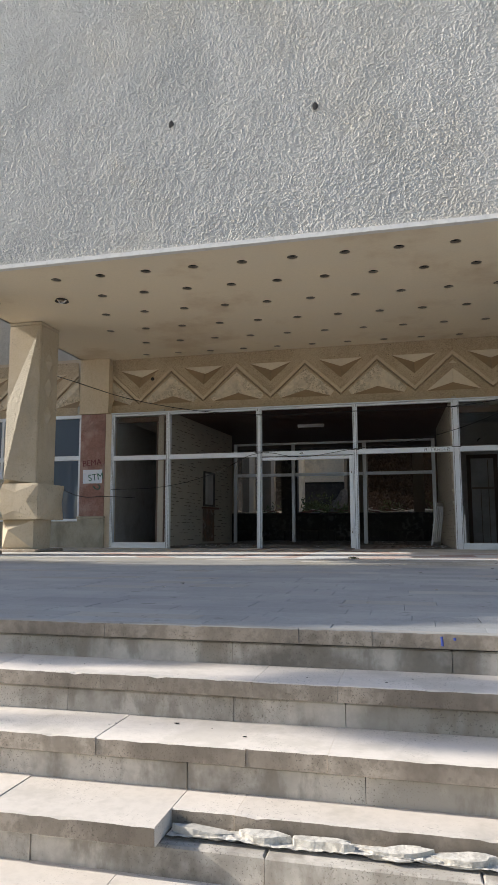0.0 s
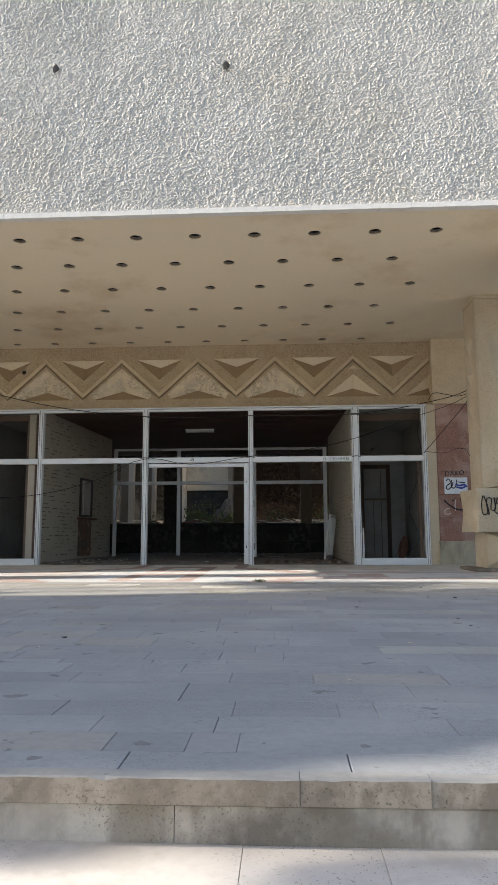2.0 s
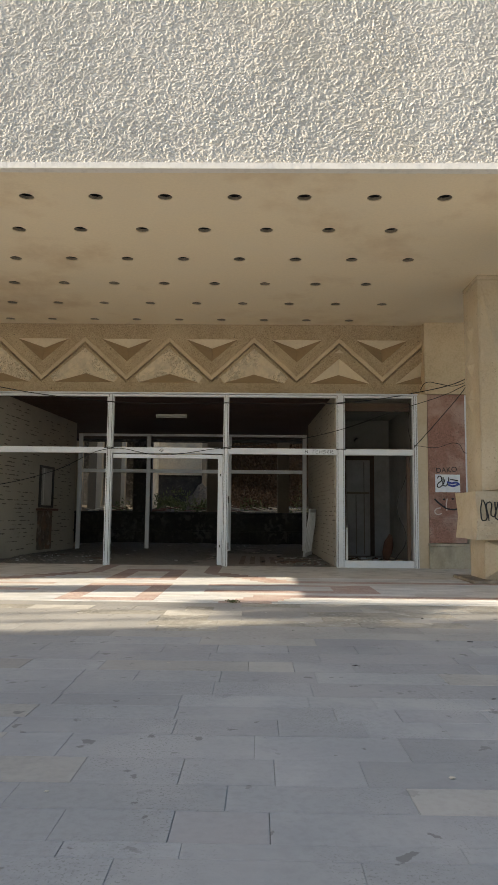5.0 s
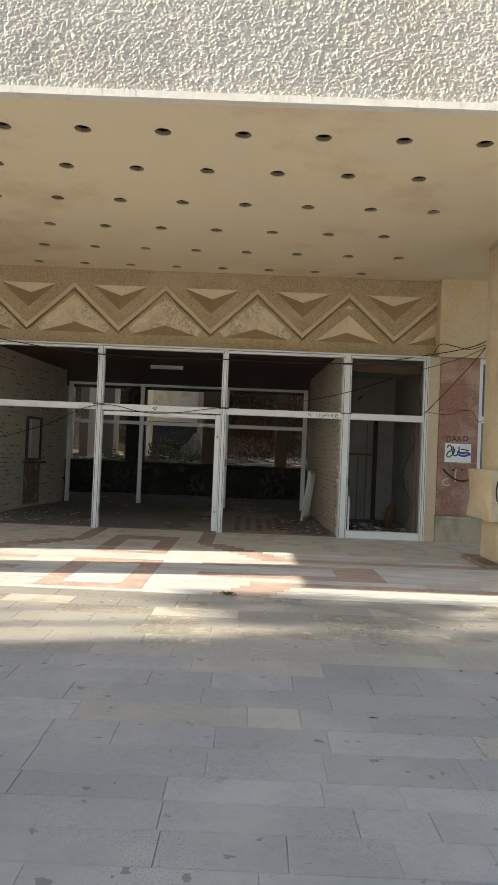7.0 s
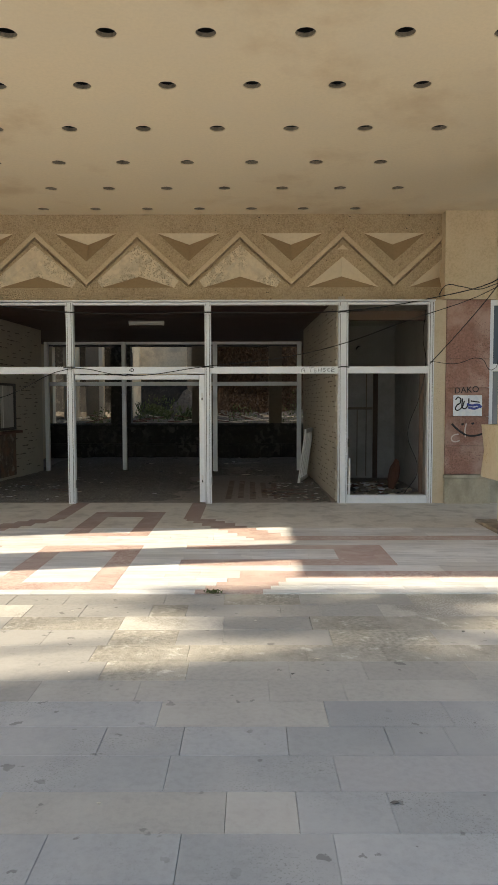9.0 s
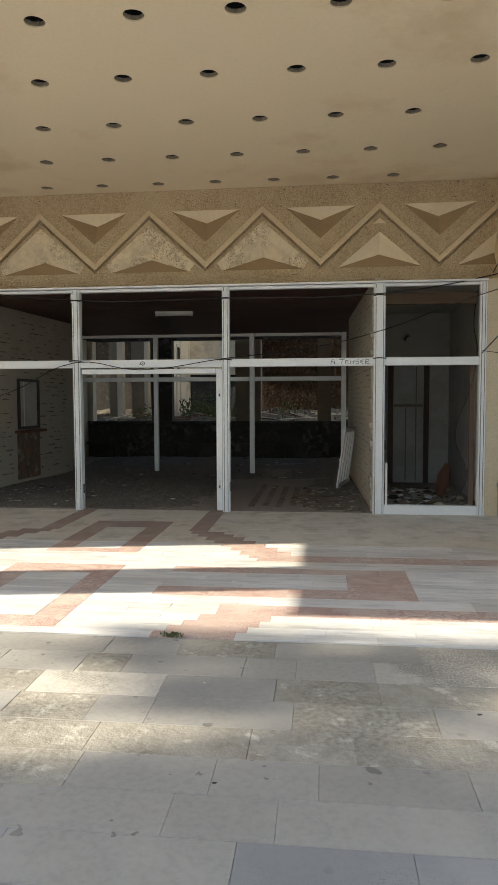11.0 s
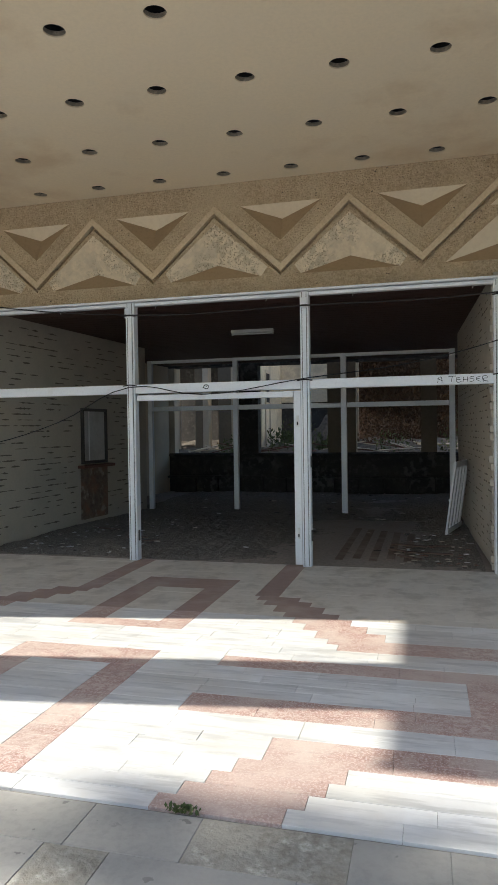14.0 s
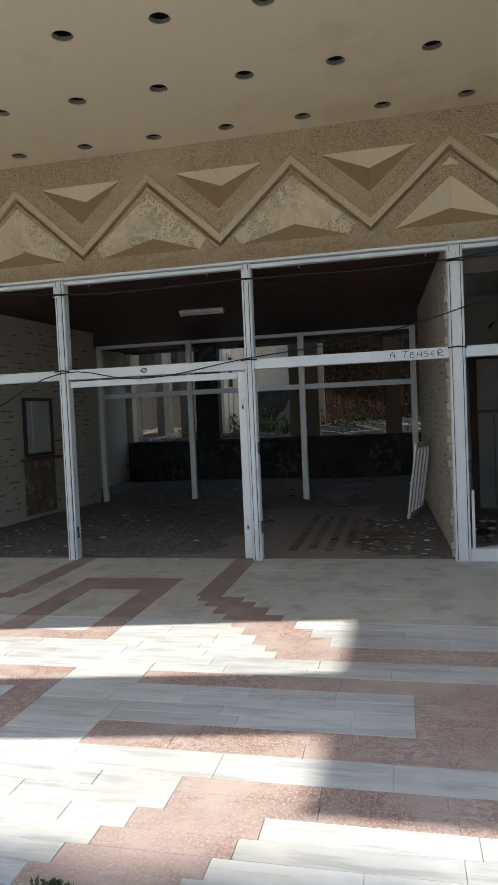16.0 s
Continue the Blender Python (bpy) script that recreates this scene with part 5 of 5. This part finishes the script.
# slatted frame leaning on the east wall
lean = empty("slatted_frame", "white slatted metal frame leaning against the brick wall", "frame", 1.70, 3.0, 0.0)
lm = pose(1.76, 3.05, 0.01, 0, 0, -14) @ pose(0, 0, 0, 0, 8, 0) @ pose(0, 0, 0, 0, 0, 90)
lean.matrix_world = lm
for k in range(5):
    boxpart("slat", (-0.5 + 0.215 * k, -0.43 + 0.215 * k, -0.015, 0.015, 0.0, 1.0), M_ALU, lean)
boxpart("bottom_bar", (-0.52, 0.45, -0.033, -0.017, 0.02, 0.10), M_ALU, lean)
boxpart("top_bar", (-0.52, 0.45, -0.02, 0.02, 1.001, 1.08), M_ALU, lean)
boxpart("middle_bar", (-0.5, 0.45, 0.016, 0.03, 0.5, 0.53), M_ALU, lean)

# dirt heaped on the hall floor; it lies below the floor where that is bare
def dirt():
    def place(i, j):
        x, y = -4.35 + 6.35 * i / 260, 0.10 + 8.7 * j / 300
        bare = math.exp(-((x - 0.4) / 1.0) ** 2) * (1.0 if y < 4 else 0.4) + 0.5 * math.exp(-(y / 0.35) ** 2)
        z = 0.030 - 0.055 * bare + 0.030 * noise.noise(Vector((x * 1.3, y * 1.3, 4))) + 0.014 * noise.noise(Vector((x * 6, y * 6, 4))) + 0.010 * noise.noise(Vector((x * 22, y * 22, 4)))
        return (x, y, min(max(z, -0.02), 0.075))
    return new("dirt_layer", grid_mesh("dirt_layer", 260, 300, place, M_DIRT))


tagged(dirt(), "grey dirt and crumbled plaster covering the hall floor", "dirt", kind="stuff")

# debris on the hall floor and in the side rooms
rf = random.Random(99)


def debris(name, n, xr, yr, z, smin, smax, mats, label, cat, group, flat=0.35):
    for k in range(n):
        bm = bmesh.new()
        s = rf.uniform(smin, smax)
        lump(bm, (0, 0, 0), (s, s * rf.uniform(0.3, 0.9), s * 0.6), rf, flat, 1)
        lowest = min(v.co.z for v in bm.verts)
        ob = link(name, bm, mats[k % len(mats)])
        ob.location = (rf.uniform(*xr), rf.uniform(*yr), z - lowest - 0.002)
        tagged(ob, label, cat, group)


debris("debris_chip", 110, (-4.2, -2.3), (0.2, 3.5), 0.03, 0.008, 0.035, [M_SHARD, M_INBRICK, M_SHARD, M_DARKWALL], "small plaster and glass chip on the hall floor", "debris", "hall floor chips")
debris("debris_chip", 80, (1.0, 1.95), (0.2, 2.6), 0.02, 0.008, 0.035, [M_SHARD, M_INBRICK, M_BROWNWOOD], "small plaster and glass chip on the hall floor", "debris", "hall floor chips")
debris("debris_chip", 110, (-3.8, 1.2), (0.8, 8.4), 0.025, 0.01, 0.045, [M_SHARD, M_DARKWALL, M_INBRICK, M_DARKWALL], "small plaster and glass chip on the hall floor", "debris", "hall floor chips")
debris("rubbish", 170, (2.42, 3.60), (0.25, 2.8), 0.003, 0.015, 0.075, [M_INPLASTER, M_DIMPLASTER, M_DARKWALL, M_PAPER, M_DIMPLASTER, M_LIGHTWALL, M_DIMPLASTER, M_BROWNWOOD], "crumpled paper and broken plaster on the side room floor", "rubbish", "side room rubbish", 0.5)
debris("rubbish", 14, (-5.6, -4.75), (0.25, 2.0), 0.003, 0.03, 0.10, [M_INPLASTER, M_DARKWALL, M_BROWNWOOD], "broken plaster on the side room floor", "rubbish", "side room rubbish", 0.5)
debris("pebble", 26, (-1.5, 2.6), (-11.3, -5.4), 0.003, 0.006, 0.016, [M_RUBBLE, M_DARKWALL, M_INBRICK], "tiny stone chip lying on the terrace slabs", "pebble", "terrace chips")
debris("pebble", 9, (-0.4, 1.7), (-12.18, -12.02), -RISE + 0.002, 0.003, 0.007, [M_RUBBLE, M_DARKWALL], "tiny stone chip lying on the steps", "pebble", "step chips")
debris("pebble", 9, (-0.4, 1.7), (-12.45, -12.3), -2 * RISE + 0.002, 0.003, 0.008, [M_RUBBLE, M_DARKWALL], "tiny stone chip lying on the steps", "pebble", "step chips")
for k in range(9):
    bm = bmesh.new()
    L = rf.uniform(0.2, 0.6)
    box(bm, -L / 2, L / 2, -0.02, 0.02, 0, 0.015)
    ob = link("wood_strip", bm, M_DULLBROWN)
    x = rf.uniform(1.1, 1.8) if k < 6 else rf.uniform(-3.9, -2.5)
    ob.matrix_world = pose(x, rf.uniform(0.5, 2.4), 0.03, 0, 0, rf.uniform(-40, 40))
    tagged(ob, "loose wooden strip lying on the hall floor", "strip", "hall floor strips")

# side room: inner door, red-brown trim, hanging wire
rdoor = structure(new("door_3"), "grey panelled door in a brown frame at the back of the side room", "door")
boxpart("door_leaf", (2.72, 3.28, 3.55, 3.597, 0.01, 2.25), M_INPLASTER, rdoor)
boxpart("door_frame", (2.62, 2.718, 3.53, 3.597, 0.01, 2.35), M_DULLBROWN, rdoor)
boxpart("door_frame", (3.282, 3.38, 3.53, 3.597, 0.01, 2.35), M_DULLBROWN, rdoor)
boxpart("door_frame", (2.72, 3.28, 3.53, 3.597, 2.252, 2.35), M_DULLBROWN, rdoor)
boxpart("door_rail", (2.73, 3.27, 3.535, 3.549, 1.45, 1.50), M_DIMPLASTER, rdoor)
boxpart("door_groove", (2.94, 2.96, 3.535, 3.549, 0.05, 1.44), M_DIMPLASTER, rdoor)
boxpart("door_groove", (3.13, 3.15, 3.535, 3.549, 0.05, 2.2), M_DIMPLASTER, rdoor)
wall("trim_room_head", (2.24, 3.48, 0.10, 0.16, 2.90, 3.05), M_DULLBROWN, "brown wooden curtain board behind the pane", "trim")
wall("trim_room_side", (3.40, 3.46, 0.10, 0.14, 0.14, 2.06), M_DULLBROWN, "brown wooden trim behind the glass front", "trim")
wall("trim_room_west_head", (-5.66, -4.40, 0.10, 0.16, 2.98, 3.10), M_DULLBROWN, "brown wooden curtain board behind the pane", "trim")
# trim widened to cover a bright strip of hall wall and keep it dark
wall("trim_room_west_side", (-4.66, -4.39, 0.10, 0.14, 0.14, 2.96), M_DULLBROWN, "brown wooden trim behind the glass front", "trim")
sack = empty("rubbish_sack", "dark red sack slumped on the rubbish of the side room", "sack", 3.32, 1.6, 0.0)
bm = bmesh.new()
bmesh.ops.create_icosphere(bm, subdivisions=3, radius=1)
for v in bm.verts:
    k = 1 + 0.18 * noise.noise(v.co * 2.2)
    v.co = Vector((v.co.x * 0.10 * k + 0.05 * v.co.z, v.co.y * 0.07 * k, 0.28 + v.co.z * 0.28 * k))
part("sack_body", bm, M_BROWNWOOD, sack)
# a black knob stands for the dark of the hole
wl = tube("wall_vent", [(2.95, 3.58, 2.75), (2.97, 3.57, 2.73)], 0.06, M_BLACK)
tagged(wl, "dark round hole in the side room wall", "vent")

# ---- glass front: hardware ----
for z in (0.32, 1.62):
    boxpart("lock_plate", (-0.075, -0.045, -0.036, -0.0305, z, z + 0.13), M_LAMPWHITE, front)
    boxpart("lock_bolt", (-0.068, -0.052, -0.042, -0.0365, z + 0.02, z + 0.06), M_BLACK, front)
for x in (-2.19, -0.0, 2.10):
    boxpart("post_plate", (x, x + 0.07, -0.07, -0.0625, 2.98, 3.10), M_ALU, front, "rusty fixing plate at the post's head")
for x, z in ((-2.06, 0.25), (0.09, 0.3), (0.09, 1.15), (2.24, 0.9)):
    boxpart("hinge", (x, x + 0.016, -0.056, -0.03, z, z + 0.13), M_DARKMETAL, front)
# leftover strip at the foot of the east light
boxpart("loose_strip", (2.25, 2.28, -0.058, -0.052, 0.135, 0.72), M_LAMPWHITE, front)

# ---- cables ----
CB = -0.10
CABLES = (
    ("thick black cable slung along the glass front to the column", 0.008, [(-5.97, -2.4, 3.62), (-4.6, -0.6, 3.30), (-2.13, CB, 3.01), (0.04, CB, 3.00), (2.16, CB, 3.02), (3.55, CB, 3.22), (4.30, -0.5, 3.38), (4.0, -1.92, 3.48)]),
    ("black cable tied along the posts at mid height", 0.0065, [(-5.72, CB, 1.36), (-4.32, CB, 1.42), (-3.1, CB, 1.72), (-2.13, CB, 2.13), (-1.2, CB, 2.02), (0.03, CB, 2.17), (1.2, CB, 2.30), (2.16, CB, 2.52), (3.0, CB, 2.82), (4.35, -0.5, 3.30), (3.98, -1.92, 3.42)]),
    ("black cable hanging from the column to the side light", 0.008, [(3.50, CB, 2.20), (3.95, -0.2, 2.72), (4.42, -0.25, 3.30), (4.3, -1.2, 3.5), (4.0, -1.92, 3.55)]),
    ("thin black wire sagging across the red pier", 0.005, [(3.50, CB, 2.24), (3.9, -0.1, 2.20), (4.30, -0.1, 2.28), (4.46, -0.12, 2.10), (4.6, -0.12, 2.45), (4.9, -0.15, 2.75)]),
    ("thin black wire dangling behind the side light", 0.005, [(3.46, 0.02, 3.05), (3.42, 0.02, 2.6), (3.47, 0.02, 2.25), (3.38, 0.03, 1.7), (3.2, 0.04, 1.1), (3.36, 0.03, 0.5), (3.15, 0.02, 0.15)]),
    ("thin black cable from the column to the fixed light", 0.007, [(-5.97, -2.42, 1.35), (-5.9, -1.2, 1.15), (-5.72, CB, 1.20), (-5.1, CB, 1.16)]),
    ("short loop of black cable on the frieze's end", 0.007, [(3.62, -0.13, 3.26), (3.72, -0.14, 3.40), (3.95, -0.16, 3.38), (4.2, -0.2, 3.33), (4.5, -0.2, 3.42), (4.9, -0.25, 3.5)]),
)
for lab, r, pts in CABLES:
    tagged(tube("cable", pts, r, M_BLACK), lab, "cable", "facade cables")
for x in (-2.135, 0.035, 2.16):
    for z in (3.0, 2.15):
        tagged(tube("cable_tie", [(x - 0.09, -0.071, z), (x, -0.075, z + 0.01), (x + 0.09, -0.071, z)], 0.008, M_BLACK), "black tape round the aluminium post", "cable tie", "cable ties")

# lamp remains in one soffit hole
rem = empty("hanging_lamp_socket", "broken lamp socket hanging out of a soffit hole", "lamp", -4.845, -4.20, SOFFIT)
bm = bmesh.new()
bmesh.ops.create_cone(bm, cap_ends=False, segments=20, radius1=0.125, radius2=0.105, depth=0.035, matrix=Matrix.Translation((0, 0, -0.02)))
part("rim", bm, M_DARKMETAL, rem)
tube("bracket", [(-0.06, 0, 0.0), (-0.05, 0, -0.05), (0, 0, -0.065), (0.06, 0, -0.04), (0.07, 0, 0)], 0.012, M_LAMPWHITE, rem)

# pits in the canopy's face: proud dark patches, the pits' shade in their colour
for x, z in ((-2.20, 6.59), (0.02, 6.535)):
    bm = bmesh.new()
    rr = random.Random(int(z * 100))
    c = bm.verts.new((0, -0.036, 0))
    ring = [bm.verts.new((0.05 * rr.uniform(0.6, 1.2) * math.cos(a), -0.032, 0.06 * rr.uniform(0.6, 1.3) * math.sin(a))) for a in (i * math.pi / 6 for i in range(12))]
    for i in range(12):
        bm.faces.new((c, ring[i], ring[(i + 1) % 12]))
    ob = link("wall_pit", bm, M_DARKWALL)
    ob.location = (x, EDGE_Y, z)
    tagged(ob, "dark chipped pit in the roughcast canopy face", "pit", "canopy pits")

# ---- posters and graffiti on the piers ----


def sheet(name, x, z, w, h, y, material, label):
    def place(i, j):
        return (x + w * i / 8, y - 0.004 - 0.004 * noise.noise(Vector((i * 0.6, j * 0.6, x))), z + h * j / 6)
    return tagged(new(name, grid_mesh(name, 8, 6, place, material)), label, "poster")


pe = sheet("poster", 3.885, 1.385, 0.455, 0.325, -0.056, M_PAPER, "pale blue paper notice with scribbles on the red pier")
pw = sheet("poster", -6.47, 1.52, 0.50, 0.33, -0.056, M_PAPER, "pale paper notice with green scribble on the red pier")


def scribble(label, strokes, y, material, r=0.012):
    g = empty("graffiti", label, "graffiti", 0, 0, 0, "pier graffiti")
    for st in strokes:
        o = tube("stroke", [(x, y, z) for x, z in st], r, material, g)
        for v in o.data.vertices:
            v.co.y = y + (v.co.y - y) * 0.12
    return g


g = empty("graffiti", "black sprayed word on the red pier", "graffiti", 0, 0, 0, "pier graffiti")
text("lettering", "DAKO", 0.135, pose(4.10, -0.053, 1.75, 90, -4, 0), M_INKBLACK, g)
g2 = empty("graffiti", "dark red sprayed word above the paper notice", "graffiti", 0, 0, 0, "pier graffiti")
text("lettering", "BEMA", 0.20, pose(-6.24, -0.053, 1.95, 90, -5, 0), M_INKRED, g2)
g3 = empty("graffiti", "dark green letters sprayed over the paper notice", "graffiti", 0, 0, 0, "pier graffiti")
text("lettering", "STM", 0.22, pose(-6.12, -0.0645, 1.60, 90, -8, 0), M_INKGREEN, g3)
scribble("black scrawl across the paper notice", [[(3.92, 1.64), (3.97, 1.68), (4.0, 1.60), (3.94, 1.55), (3.93, 1.48), (4.02, 1.52), (4.06, 1.62)], [(4.03, 1.66), (4.05, 1.50), (4.12, 1.56), (4.13, 1.66)], [(4.16, 1.62), (4.3, 1.60)]], -0.066, M_INKBLACK, 0.011)
scribble("blue spray smear on the paper notice", [[(4.1, 1.57), (4.18, 1.55), (4.28, 1.56), (4.33, 1.52)], [(4.12, 1.52), (4.22, 1.50), (4.32, 1.54)]], -0.066, M_INKBLUE, 0.02)
scribble("black sprayed smile on the red pier", [[(3.87, 1.26), (3.98, 1.16), (4.12, 1.08), (4.28, 1.08), (4.42, 1.14)], [(4.02, 1.25), (4.06, 1.26)], [(4.18, 1.26), (4.22, 1.27)]], -0.054, M_INKBLACK, 0.017)
scribble("faded white loops sprayed on the red pier", [[(3.98, 1.10), (3.90, 1.08), (3.87, 1.02), (3.92, 0.98), (4.0, 1.0)], [(4.10, 1.27), (4.08, 1.15), (4.09, 1.05)]], -0.054, M_INKWHITE, 0.012)
scribble("green paint traces on the red pier", [[(-6.2, 1.45), (-6.1, 1.38), (-6.02, 1.42), (-6.08, 1.5)]], -0.054, M_INKGREEN, 0.014)
# tag on the front column's collar and on the transom
TAG = [[(0.0, 0.0), (0.04, 0.07), (0.07, 0.0)], [(0.0, 0.05), (0.08, 0.02)], [(0.16, 0.07), (0.27, 0.075)], [(0.22, 0.075), (0.20, 0.005)], [(0.33, 0.06), (0.28, 0.04), (0.34, 0.035)], [(0.28, 0.06), (0.29, 0.0), (0.35, 0.01)],
       [(0.38, 0.06), (0.37, 0.0)], [(0.44, 0.065), (0.43, 0.0)], [(0.37, 0.03), (0.45, 0.035)], [(0.53, 0.065), (0.47, 0.05), (0.53, 0.025), (0.47, 0.0)], [(0.62, 0.065), (0.56, 0.04), (0.62, 0.0)], [(0.56, 0.035), (0.61, 0.035)],
       [(0.66, 0.0), (0.66, 0.065), (0.72, 0.05), (0.66, 0.03), (0.73, 0.0)]]
scribble("black marker tag on the white transom", [[(1.50 + 0.72 * a, 2.078 + b * 0.9) for a, b in st] for st in TAG], -0.0465, M_INKBLACK, 0.0034)
scribble("small black doodle on the white transom", [[(-1.20, 2.10), (-1.17, 2.135), (-1.13, 2.12), (-1.15, 2.09), (-1.19, 2.105)], [(-1.165, 2.11), (-1.15, 2.12)]], -0.0465, M_INKBLACK, 0.006)
tg = empty("graffiti", "black sprayed tag on the column collar", "graffiti", 0, 0, 0, "pier graffiti")
for st in ([(0, 0.22), (-0.03, 0.10), (0.03, 0.02), (0.07, 0.14), (0.02, 0.22)], [(0.12, 0.02), (0.14, 0.2), (0.2, 0.06), (0.24, 0.2)], [(0.3, 0.2), (0.29, 0.03), (0.36, 0.1), (0.3, 0.14)], [(0.44, 0.2), (0.5, 0.05), (0.42, 0.02)]):
    tube("stroke", [(3.84 + a * 0.75, -2.785, 0.86 + b * 1.5) for a, b in st], 0.009, M_INKBLACK, tg)
# blue marks on the top step's edge
scribble("small blue paint marks on the step's edge", [[(1.32, -0.012), (1.323, -0.05)], [(1.37, -0.015), (1.372, -0.026)]], -11.993, M_INKBLUE, 0.006)

# tuft of weed in the gap at the marble's edge
wd = leaf_cloud("weed_tuft", (0, 0, 0), (0.11, 0.03, 0.02), 90, 0.012, M_LEAF, 71, -0.4)
wd.location = (0.38, -5.12, 0.02)
tagged(wd, "small green weed in the gap between paving and marble", "weed")
